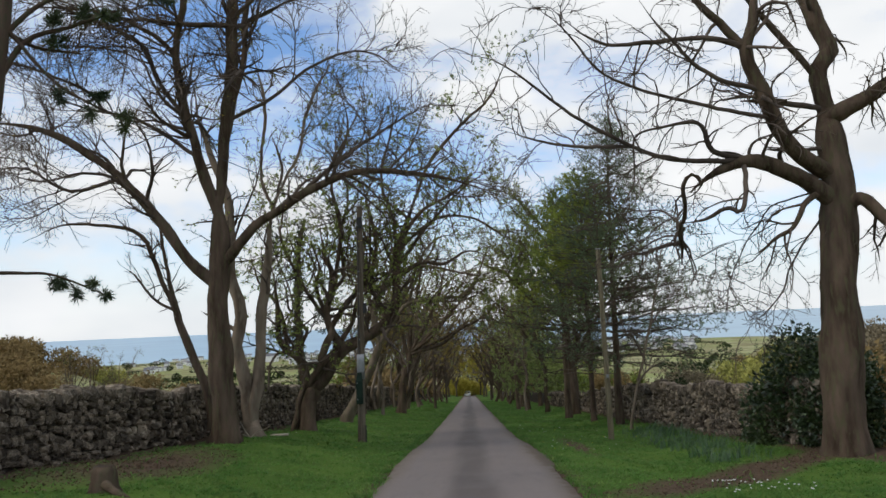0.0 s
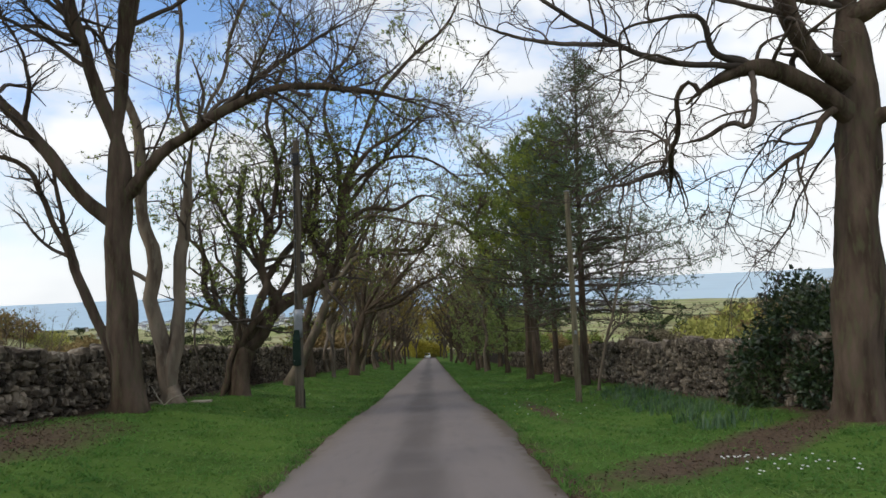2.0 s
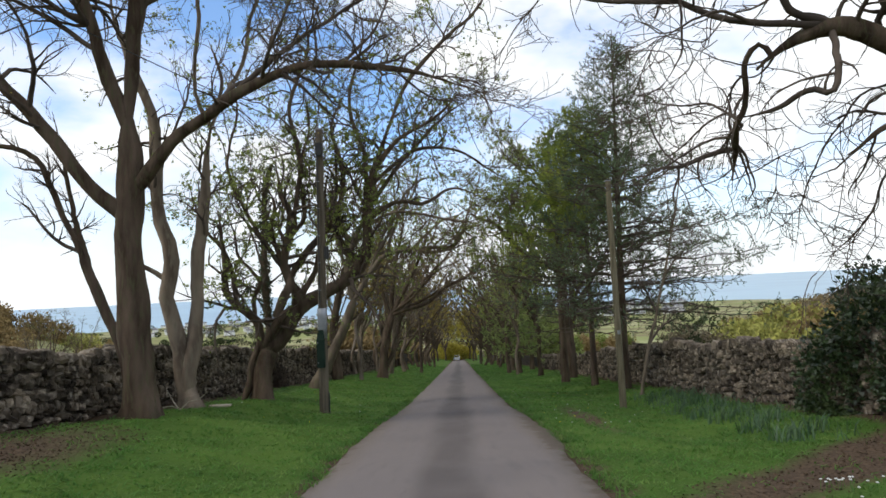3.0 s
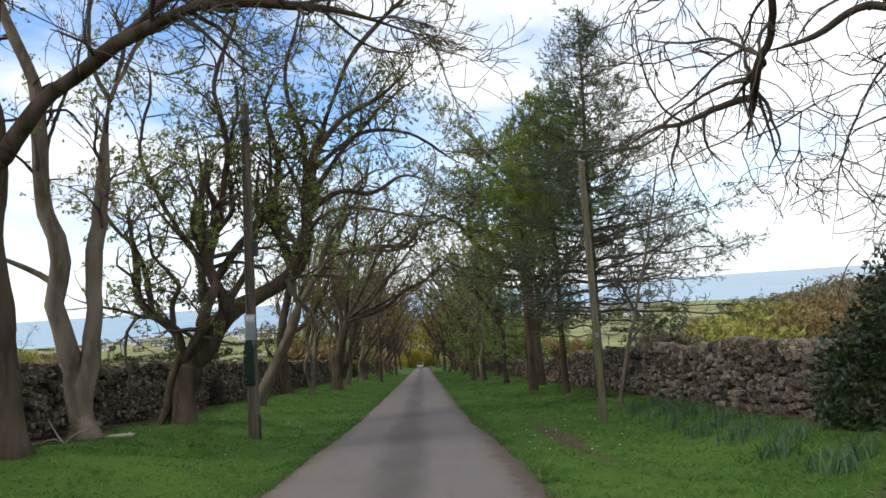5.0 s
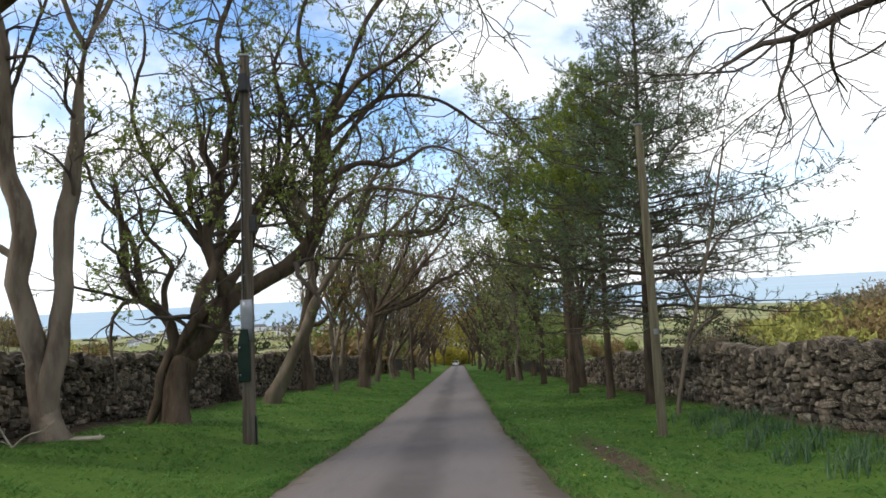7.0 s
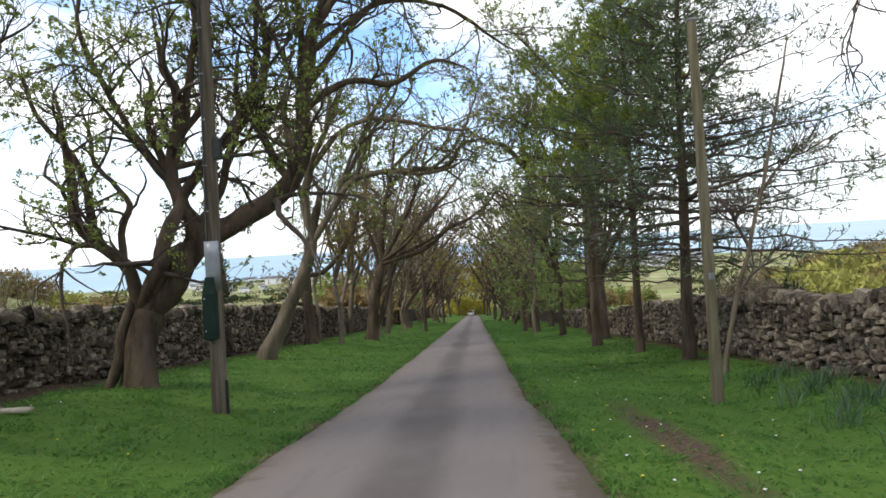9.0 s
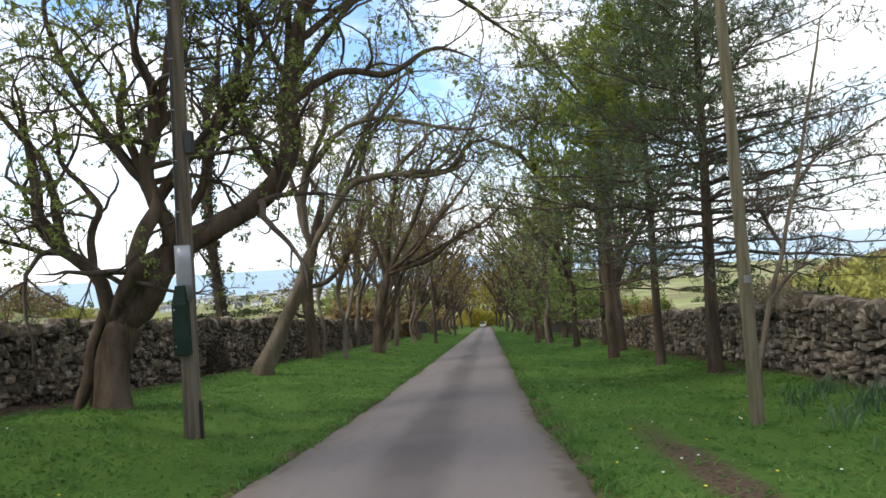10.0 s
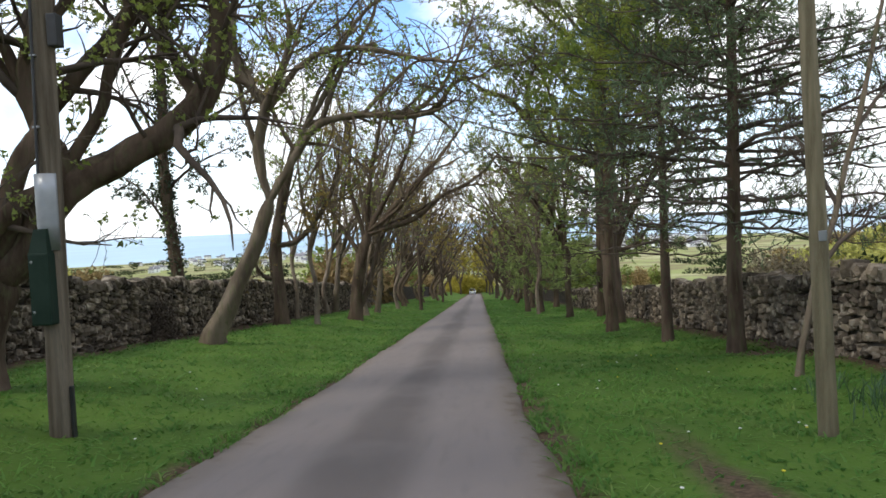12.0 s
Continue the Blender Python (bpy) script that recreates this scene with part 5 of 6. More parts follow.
fir = conifer(34, "dense green fir further down the lane", 12.5, 0.2, 3.2, BARK, NEEDLE_PALE, 0.12, 0.12, 0.3, 3.4, 7, 0.0, stand(6.9, 49.5).translation, 0.24, 0.7, low=0.12, wide=0.35)
for x, y, turn in ((5.0, 60.5, 130), (6.6, 66, 200), (6.2, 75, 20), (6.8, 84, 310), (6.4, 104, 90), (-7.4, 92, 30), (6.6, 94, 200)):
    copy_thing(fir, stand(x, y, turn))


# ---- bushes, scrub and hedges ----
def bush(seed, label, rx, ry, rz, leaf_mat, count, size, at, category="bush", group="", kind="", lumps=9, stems=True):
    rng = np.random.default_rng(seed)
    ob = empty("bush", label, category, group, kind, at)
    c = unit(rng.normal(size=(lumps, 3))) * rng.uniform(0.25, 0.75, size=(lumps, 1))
    c[:, 2] = np.abs(c[:, 2]) * 0.9 + 0.15
    which = rng.integers(0, lumps, count)
    d = unit(rng.normal(size=(count, 3)))
    p = (c[which] + d * rng.uniform(0.25, 0.52, size=(count, 1))) * np.array([rx, ry, rz])
    p[:, 2] = np.maximum(p[:, 2], 0.03 * rz)
    part("leaves", mesh_of("leaves", *chip_arrays(rng, p, size, 0.8, d + rng.normal(size=d.shape) * 0.7), smooth=False), leaf_mat, ob)
    if stems:
        n = 14
        tips = (c[rng.integers(0, lumps, n)]) * np.array([rx, ry, rz]) * 0.95
        u = np.linspace(0, 1, 7)[None, :, None]
        base = rng.normal(size=(n, 1, 3)) * np.array([rx, ry, 0]) * 0.12
        P = base * (1 - u) + tips[:, None, :] * u + rng.normal(size=(n, 7, 3)) * 0.03 * rx
        P[:, 0, 2] = -0.1
        R = np.repeat(np.linspace(0.035, 0.008, 7)[None] * max(1.0, rx * 0.5), n, axis=0)
        part("stems", mesh_of("stems", *tube_arrays(P, R, 5)), TWIG, ob)
    return ob


bush(41, "dark evergreen holly bush in front of the wall", 1.7, 1.9, 2.9, EVERGREEN, 36000, 0.10, (9.1, 18.3, float(height(9.1, 18.3))))
bush(40, "dark ivy and bramble tangle over the wall's end", 1.0, 1.3, 2.3, EVERGREEN, 16000, 0.09, (8.55, 16.5, float(height(8.55, 16.5))))
bush(39, "small dark leafless thorn bush against the wall", 0.32, 0.7, 1.15, TWIG, 4000, 0.05, (-7.95, 35.60, float(height(-7.95, 35.60))))
bush(42, "low dark bramble bush behind the wall", 0.9, 2.2, 2.0, HEDGE, 7000, 0.09, (9.5, 30.5, float(height(9.5, 30.5))))
bush(49, "brown bramble thicket beside the big tree", 1.6, 2.0, 2.3, SCRUB, 5000, 0.09, (10.6, 16.2, float(height(10.6, 16.2))))
scrub = bush(43, "round scrubby hillside bush in spring colour", 3.6, 3.6, 3.4, SCRUB, 1700, 0.36, (30, 40, float(height(30, 40))), group="scrub on the hillsides", lumps=14, stems=False)
scrub_green = bush(44, "yellow-green gorse bush on the hillside, coloured as sunlit", 3.0, 3.2, 2.3, SCRUB_GREEN, 1700, 0.31, (24, 50, float(height(24, 50))), group="scrub on the hillsides", lumps=14, stems=False)
rng_s = np.random.default_rng(45)
for k in range(190):
    if k < 120:
        x, y = 74 + rng_s.normal() * 22, 100 + rng_s.normal() * 30
        if x < 16 + 0.26 * y:
            continue
    else:
        x, y = -66 + rng_s.normal() * 13, 92 + rng_s.normal() * 18
        if x > -34:
            continue
    kind = scrub if rng_s.random() < (0.4 if k < 120 else 0.8) else scrub_green
    copy_thing(kind, stand(x, y, rng_s.uniform(0, 360)) @ pose(0, 0, -0.3))


# Gorse fills the sunlit slope; its bright colour carries that light.
GORSE = ((16.2, 46.0, -2.6), (17.6, 48.0, -2.4), (19.1, 50.0, -2.2), (20.9, 52.0, -2.1), (23.2, 55.0, -1.9), (25.8, 58.0, -1.7), (28.1, 60.0, -1.6), (19.2, 46.0, -2.1), (17.5, 45.0, -2.3))
BRAMBLES = ((21.4, 47.0, -2.0), (23.5, 49.0, -2.0), (23.2, 47.0, -1.7), (26.0, 50.0, -1.8), (25.9, 48.0, -1.6), (28.1, 58.0, -1.6), (30.9, 60.0, -1.4), (32.7, 60.0, -1.2))
thicket = bush(45, "grey-brown leafless thicket on the hillside", 3.4, 3.4, 3.6, SCRUB_BARE, 4000, 0.23, (34.0, 62.0, float(height(34.0, 62.0))), group="scrub on the hillsides", lumps=16)
for x, y, top in ((13.7, 46.0, -2.0), (14.9, 47.0, -1.8), (15.0, 45.0, -1.8), (36.0, 73.0, -1.2), (38.6, 75.0, -0.6), (41.6, 76.0, -0.2), (45.0, 77.0, 0.2), (38.0, 64.0, 0.5),
                  (29.4, 66.0, -2.6), (31.9, 68.0, -2.0), (34.4, 70.0, -1.4), (36.2, 70.0, -0.8), (39.1, 72.0, -0.4), (40.9, 72.0, -0.0), (43.9, 73.0, 0.2)):
    copy_thing(thicket, stand(x, y, 37 * x) @ Matrix.Scale(max(0.35, (top - float(height(x, y))) / 4.2), 4))
for x, y, top in BRAMBLES:
    copy_thing(scrub, stand(x, y, 71 * x) @ Matrix.Scale(max(0.3, (top - float(height(x, y))) / 3.9), 4))
for x, y, top in GORSE:
    copy_thing(scrub_green, stand(x, y, 53 * x) @ Matrix.Scale(max(0.3, (top - float(height(x, y))) / 2.6), 4))


under = bush(47, "brown undergrowth beneath the trees", 3.0, 3.0, 4.2, SCRUB, 1300, 0.5, (-9.8, 120, float(height(-9.8, 120))), group="undergrowth by the lane", lumps=12, stems=False)
under_green = bush(48, "leafy green undergrowth beneath the trees", 3.0, 3.0, 5.0, LEAF, 1300, 0.5, (9.8, 120, float(height(9.8, 120))), group="undergrowth by the lane", lumps=12, stems=False)
# Golden colour stands in for sunlight that does not reach the far undergrowth.
under_gold_lit = bush(46, "undergrowth at the lane's far end with sunlight painted golden", 3.0, 3.0, 5.4, LEAF_YELLOW_LIT, 1400, 0.46, (-1.5, 209, float(height(-1.5, 209))), group="undergrowth by the lane", lumps=14, stems=False)
for k in range(84):
    s = 1 if k % 2 else -1
    x, y = (s * rng_s.uniform(9.6, 15), rng_s.uniform(75, 178)) if k < 30 else (rng_s.uniform(-50, 50), rng_s.uniform(183, 235))
    if k >= 30 and abs(x) < 4.5:
        y = rng_s.uniform(196, 215)
    kind = under_green if rng_s.random() < 0.55 else under
    copy_thing(under_gold_lit if k >= 30 and abs(x) < 8 else kind, stand(x, y, rng_s.uniform(0, 360)))


def hedges():
    """Field hedges across the valley, joined."""
    rng = np.random.default_rng(46)
    pts = []
    for k in range(70):
        d, a = rng.uniform(240, 850), rng.uniform(-38, 38)
        x, y = d * math.sin(radians(a)), d * math.cos(radians(a))
        t = rng.uniform(0, math.pi) if k % 3 else rng.normal() * 0.15
        ln = rng.uniform(30, 120)
        s = rng.uniform(-0.5, 0.5, int(ln * 9))
        px, py = x + np.cos(t) * s * ln, y + np.sin(t) * s * ln
        keep = (np.abs(px) > 16) | (py > 215)
        px, py = px[keep], py[keep]
        pts.append(np.stack([px, py, height(px, py) + rng.random(len(px)) * 2.2], axis=1) + rng.normal(size=(len(px), 3)) * np.array([0.6, 0.6, 0.3]))
    for k in range(130):
        d, a = rng.uniform(260, 850), rng.uniform(-40, 40)
        x, y = d * math.sin(radians(a)), d * math.cos(radians(a))
        if abs(x) < 20 and y < 220:
            continue
        p = unit(rng.normal(size=(220, 3))) * np.array([3.0, 3.0, 2.4]) * rng.uniform(0.7, 1.6)
        pts.append(p + np.array([x, y, float(height(x, y)) + 2.6]))
    p = np.concatenate(pts)
    tagged(part("hedges", mesh_of("hedges", *chip_arrays(rng, p, 0.9, 0.9), smooth=False), HEDGE), "dark field hedges and copses across the valley", "hedge", kind="stuff")


hedges()


# ---- the town by the sea ----
def house(label, w, d, h, roof_h, at):
    ob = empty("house", label, "house", "houses of the coastal town", at=at)
    part("wall", box(bmesh.new(), -w / 2, w / 2, -d / 2, d / 2, -2, h), WHITE_PAINT, ob)
    bm = bmesh.new()
    v = [bm.verts.new(c) for c in ((-w / 2 - .3, -d / 2 - .3, h), (w / 2 + .3, -d / 2 - .3, h), (w / 2 + .3, d / 2 + .3, h), (-w / 2 - .3, d / 2 + .3, h), (-w / 2 - .3, 0, h + roof_h), (w / 2 + .3, 0, h + roof_h))]
    for f in ((0, 1, 5, 4), (2, 3, 4, 5), (0, 4, 3), (1, 2, 5), (3, 2, 1, 0)):
        bm.faces.new([v[i] for i in f])
    roof = part("roof", bm, ROOF_SLATE, ob)
    part("chimney", box(bmesh.new(), w / 2 - 1.2, w / 2 - 0.4, -0.5, 0.5, h + roof_h - 1, h + roof_h + 1.2), WHITE_PAINT, roof)
    for x in (-w / 4, w / 4):
        for z in (1.0, 3.4):
            part("window", box(bmesh.new(), x - 0.6, x + 0.6, -d / 2 - 0.04, -d / 2 + 0.1, z, z + 1.2), GLASS_DARK, ob)
    return ob


rng_h = np.random.default_rng(50)
homes = [house("white rendered house with a slate roof", 9, 7, 5.4, 2.6, (-160, 640, float(height(-160, 640)))),
         house("long pale terrace with a slate roof", 16, 7, 5.6, 2.8, (-200, 700, float(height(-200, 700)))),
         house("low white bungalow with a grey roof", 13, 8, 3.0, 2.4, (-120, 620, float(height(-120, 620))))]
for k in range(320):
    d, a = rng_h.uniform(600, 960), rng_h.choice([rng_h.uniform(-26, -6), rng_h.uniform(-10, 2), rng_h.uniform(9, 18)])
    x, y = d * math.sin(radians(a)), d * math.cos(radians(a))
    copy_thing(homes[(0, 2, 0, 2, 0, 2, 1)[rng_h.integers(0, 7)]], stand(x, y, rng_h.uniform(-40, 40)) @ Matrix.Scale(0.5, 4))


# ---- utility poles ----
def west_pole():
    x, y = -3.72, 23.9
    z0, z1 = float(height(x, y)), 5.7
    ob = empty("utility_pole", "weathered wooden utility pole with a zinc guard and green box", "utility pole", "utility poles", at=(x, y, z0))
    tall = z1 - z0
    h = np.linspace(-0.3, tall, 16)
    p = np.stack([0.16 * np.clip(h / tall, 0, 1) * 1.0, 0 * h, h], axis=1)
    part("shaft", mesh_of("shaft", *tube_arrays(p[None], np.linspace(0.138, 0.10, 16)[None], 20, 0.02, np.random.default_rng(1))), POLE_WOOD, ob)
    part("cap", box(bmesh.new(), 0.05, 0.27, -0.11, 0.11, tall - 0.01, tall + 0.03, 0.01), ZINC, ob)
    bm = bmesh.new()
    box(bm, 0.06, 0.25, -0.19, 0.0, tall - 0.8, tall - 0.4, 0.04)
    part("fuse_box", bm, BLACK, ob, "small black fuse box")
    bm = bmesh.new()
    box(bm, 0.185, 0.30, -0.10, 0.05, 4.34, 4.70, 0.02)
    part("bracket", bm, BLACK, ob)
    a, b = 0.55 - z0, -0.2 - z0                       # zinc guard, half round over the front
    th = np.linspace(-2.6, -0.5, 12)
    rows = [np.stack([0.045 + 0.148 * np.cos(th), 0.152 * np.sin(th), 0 * th + z], axis=1) for z in (b - 0.1, b + 0.2, a - 0.2, a)]
    k = len(th)
    F = [[i * k + j, i * k + j + 1, (i + 1) * k + j + 1, (i + 1) * k + j] for i in range(3) for j in range(k - 1)]
    guard = part("guard", mesh_of("guard", np.concatenate(rows), np.array(F)), ZINC, ob, "pale zinc cable guard")
    guard.modifiers.new("thick", "SOLIDIFY").thickness = 0.008
    lo, hi = -1.12 - z0, -0.32 - z0
    bm = bmesh.new()
    box(bm, -0.115, 0.115, -0.24, -0.08, lo, hi, 0.025)
    cover = part("cable_box", bm, GREEN_METAL, ob, "dark green steel cable box")
    bm = bmesh.new()
    g = box(bm, -0.108, 0.108, -0.23, -0.08, hi - 0.02, hi + 0.26).verts
    for v in g:
        if v.co.z > hi + 0.1:
            v.co.x = -0.055 if v.co.x < 0 else 0.085
            v.co.y = -0.19 if v.co.y < -0.15 else v.co.y
    part("hood", bm, GREEN_METAL, cover)
    for z in (lo + 0.15, hi - 0.1):
        bm = bmesh.new()
        bmesh.ops.create_uvsphere(bm, u_segments=8, v_segments=5, radius=0.016)
        bmesh.ops.translate(bm, verts=bm.verts, vec=(-0.07, -0.24, z))
        part("bolt", bm, ZINC, cover)
    for k in range(5):
        z = a + 0.5 + 0.78 * k
        if z < tall - 0.9:
            part("cable_clip", box(bmesh.new(), -0.085 + 0.16 * z / tall, -0.01 + 0.16 * z / tall, -0.16 + 0.03 * z / tall, -0.09, z, z + 0.022, 0.004), ZINC, ob)
    P = np.array([[[-0.05 + 0.16 * z / tall, -0.15 + 0.035 * z / tall, z] for z in np.linspace(a, tall - 0.6, 8)]])
    part("cable", mesh_of("cable", *tube_arrays(P, np.full((1, 8), 0.016), 8)), BLACK, ob)
    part("ground_strap", box(bmesh.new(), 0.145, 0.175, -0.06, 0.0, -0.05, 0.56, 0.006), BLACK, ob, "black cable cover at the foot")


def east_pole():
    x, y = 4.66, 23.7
    z0 = float(height(x, y))
    tall = 3.82 - z0
    ob = empty("utility_pole", "bleached wooden pole standing in the grass", "utility pole", "utility poles", at=(x, y, z0))
    h = np.linspace(-0.3, tall, 18)
    p = np.stack([0.06 * np.clip(h / tall, 0, 1), 0.45 * np.clip(h / tall, 0, 1), h], axis=1)
    part("shaft", mesh_of("shaft", *tube_arrays(p[None], np.linspace(0.10, 0.076, 18)[None], 20, 0.03, np.random.default_rng(2))), POLE_PALE, ob)
    part("cap", box(bmesh.new(), -0.02, 0.14, 0.37, 0.53, tall - 0.01, tall + 0.02, 0.008), ZINC, ob)
    part("tag", box(bmesh.new(), -0.02, 0.06, 0.045, 0.08, 2.05, 2.16, 0.005), ZINC, ob)


west_pole()
east_pole()


def overhead_cable(a, b, sag):
    """A service cable hung from the pole's head to an added, unseen mast back along the lane."""
    u = np.linspace(0, 1, 24)[:, None]
    p = np.array(a) * (1 - u) + np.array(b) * u - np.array([0, 0, 4 * sag]) * u * (1 - u)
    tagged(part("overhead_cable", mesh_of("overhead_cable", *tube_arrays(p[None], np.full((1, 24), 0.011), 6)), BLACK), "thin black overhead service cable hung from the pole", "cable")


overhead_cable((-3.57, 23.85, 5.45), (-19.9, -13.0, 12.2), 0.9)


def far_pole(x, y, tall):
    ob = empty("utility_pole", "dark wooden utility pole standing further off", "utility pole", "utility poles", at=(x, y, float(height(x, y))))
    h = np.linspace(-0.3, tall, 6)
    p = np.stack([0 * h, 0 * h, h], axis=1)
    part("shaft", mesh_of("shaft", *tube_arrays(p[None], np.linspace(0.15, 0.1, 6)[None], 12)), BARK_DARK, ob)
    part("cap", box(bmesh.new(), -0.09, 0.09, -0.09, 0.09, tall - 0.01, tall + 0.03), ZINC, ob)


far_pole(-3.4, 69.2, 8.0)
far_pole(-3.2, 98, 8.0)
# Unseen mast behind the start, added only to hold the cable's end.
far_pole(-19.9, -13.0, 12.4 - float(height(-19.9, -13.0)))


# ---- the parked car ----
def car():
    y = 197.0
    ob = empty("car", "small white car parked at the lane's far end", "car", at=(-0.5, y, float(height(0, y)) + 0.05))
    bm = bmesh.new()
    box(bm, -0.85, 0.85, -2.0, 2.0, 0.3, 0.85, 0.12)
    part("body", bm, WHITE_PAINT, ob)
    bm = bmesh.new()
    for v in box(bm, -0.78, 0.78, -1.3, 1.5, 0.84, 1.45).verts:
        if v.co.z > 1.2:
            v.co.x *= 0.8
            v.co.y *= 0.72
    part("cabin", bm, WHITE_PAINT, ob)
    bm = bmesh.new()
    g = box(bm, -0.66, 0.66, -1.34, -1.28, 0.9, 1.4).verts
    for v in g:
        if v.co.z > 1.2:
            v.co.y += 0.33
            v.co.x *= 0.88
    part("windscreen", bm, GLASS_DARK, ob)
    for s in (-1, 1):
        part("headlight", box(bmesh.new(), s * 0.62 - 0.16, s * 0.62 + 0.16, -2.03, -1.95, 0.58, 0.74, 0.03), ZINC, ob)
        for yy in (-1.25, 1.25):
            bm = bmesh.new()
            bmesh.ops.create_cone(bm, cap_ends=True, segments=20, radius1=0.31, radius2=0.31, depth=0.2, matrix=Matrix.Translation((s * 0.8, yy, 0.3)) @ Matrix.Rotation(radians(90), 4, "Y"))
            part("wheel", bm, RUBBER, ob)


car()


# ---- fallen wood ----
def stump(x, y):
    """A broken, rotten stump."""
    ob = empty("tree_stump", "broken rotten brown tree stump in bare earth", "stump", at=(x, y, float(height(x, y))))
    h = np.array([-0.15, 0.0, 0.08, 0.18, 0.28, 0.36, 0.33, 0.22])
    r = np.array([0.24, 0.22, 0.18, 0.16, 0.15, 0.12, 0.09, 0.02])
    p = np.stack([0.05 * np.maximum(h, 0), 0 * h, h], axis=1)
    V, F = tube_arrays(p[None], r[None], 14, 0.25, np.random.default_rng(5), 0.09, 0.4)
    part("bole", mesh_of("bole", V, F), BARK, ob)
    P = curve_line([(0.1, -0.1, 0.12), (0.3, -0.25, 0.06), (0.55, -0.3, -0.04)], 8)
    part("root", mesh_of("root", *tube_arrays(P[None], np.linspace(0.07, 0.03, 8)[None], 8, 0.15, np.random.default_rng(6))), BARK, ob)


stump(-5.2, 9.8)


def stick(label, pts_list, mat, at, radius):
    ob = empty("fallen_branch", label, "branch", at=at)
    for k, pts in enumerate(pts_list):
        p = curve_line(pts, 10)
        part("stem" if k == 0 else "side_shoot", mesh_of("stem", *tube_arrays(p[None], np.linspace(radius, radius * 0.35, 10)[None], 7, 0.15, np.random.default_rng(k))), mat, ob)


stick("bleached forked fallen branch on the grass", [[(-1.3, 0.1, 0.05), (-0.75, 0, 0.06), (-0.45, 0, 0.12), (-0.2, -0.1, 0.03)], [(-0.2, -0.1, 0.03), (-0.35, -0.05, 0.2), (-0.55, 0, 0.52)],
       [(-0.2, -0.1, 0.03), (0.0, -0.05, 0.2), (0.25, 0, 0.27), (0.42, 0.05, 0.42)]], PALE_WOOD, (-6.3, 20.7, float(height(-6.3, 20.7))), 0.02)
tagged(part("plank", box(bmesh.new(), -6.25, -5.7, 21.75, 21.95, float(height(-6, 21.8)) + 0.02, float(height(-6, 21.8)) + 0.07, 0.02), PALE_WOOD), "pale broken slab of wood lying in the grass", "plank")


# ---- grass, daffodils, flowers ----
def blades(name, label, rng, x, y, ln, wide, mat, tilt=0.45, category="grass"):
    k = len(x)
    z = height(x, y) - 0.01
    a = rng.uniform(0, 2 * np.pi, k)
    side = np.stack([np.cos(a), np.sin(a), 0 * a], axis=1) * (wide * rng.uniform(0.7, 1.2, k))[:, None]
    bend = np.stack([rng.normal(size=k), rng.normal(size=k), 0 * a], axis=1) * (tilt * ln)[:, None]
    base = np.stack([x, y, z], axis=1)
    mid = base + bend * 0.3 + np.array([0, 0, 1]) * (ln * 0.6)[:, None]
    tip = base + bend + np.array([0, 0, 1]) * ln[:, None]
    V = np.stack([base - side, base + side, mid + side * 0.8, mid - side * 0.8, tip + side * 0.1, tip - side * 0.1], axis=1).reshape(-1, 3)
    o = np.arange(k)[:, None] * 6
    F = np.concatenate([o + np.array([[0, 1, 2, 3]]), o + np.array([[3, 2, 4, 5]])])
    tagged(part(name, mesh_of(name, V, F), mat), label, category, kind="stuff")


def in_patch(x, y, cx, cy, sx, sy, slope=0.0):
    return ((x - cx) / sx) ** 2 + ((y - cy - slope * (x - cx)) / sy) ** 2 < 1


rng_g = np.random.default_rng(60)
gy = -8 + 14.5 * rng_g.random(190000) ** 0.45      # thin behind the start, dense along the walk
gy[16000:] = 5 + 105 * rng_g.random(174000) ** 2.0
gx = (1.66 + 6.24 * rng_g.random(len(gy)) ** 0.95) * rng_g.choice([-1, 1], len(gy))
clump = np.sin(gx * 2.3 + np.sin(gy * 1.7) * 2) * np.sin(gy * 2.9 + gx) * 0.5 + 0.5
bare = in_patch(gx, gy, -6.2, 13.2, 1.4, 3.7) | in_patch(gx, gy, 5.2, 13.3, 3.7, 1.0, 0.93) | (in_patch(gx, gy, 2.95, 20.4, 0.28, 4.0) & (rng_g.random(len(gx)) < 0.75))
keep = (np.abs(gx) > road_half(gy) + 0.03) & (rng_g.random(len(gx)) < 0.45 + 0.55 * clump) & (~bare | (rng_g.random(len(gx)) < 0.12)) & ((np.abs(gx) < 7.3) | (rng_g.random(len(gx)) < 0.3))
gx, gy, clump = gx[keep], gy[keep], clump[keep]
blades("grass", "short green verge grass", rng_g, gx, gy, rng_g.uniform(0.03, 0.062, len(gx)) * (0.6 + 0.8 * clump), 0.008 + 0.0004 * np.maximum(gy, 0), GRASS, 1.7)
for cx, cy, sx, sy, slope, k in ((-6.2, 13.2, 1.5, 3.8, 0.0, 3000), (5.2, 13.3, 3.8, 1.0, 0.93, 1500)):
    a, q = rng_g.uniform(0, 6.28, k), rng_g.random(k) ** 0.6
    lx, ly = cx + sx * q * np.cos(a), cy + sy * q * np.sin(a) + slope * sx * q * np.cos(a)
    spot = np.stack([lx, ly, height(lx, ly) + rng_g.uniform(0.0, 0.03, k)], axis=1)
    way = np.stack([rng_g.normal(size=k), rng_g.normal(size=k), 0.35 * rng_g.normal(size=k)], axis=1)
    tagged(part("leaf_litter", mesh_of("leaf_litter", *chip_arrays(rng_g, spot, 0.04, 0.6, way), smooth=False), LITTER), "brown dead leaves scattered on bare earth", "leaf litter", kind="stuff")
ty = 70 * rng_g.random(16000) ** 1.5
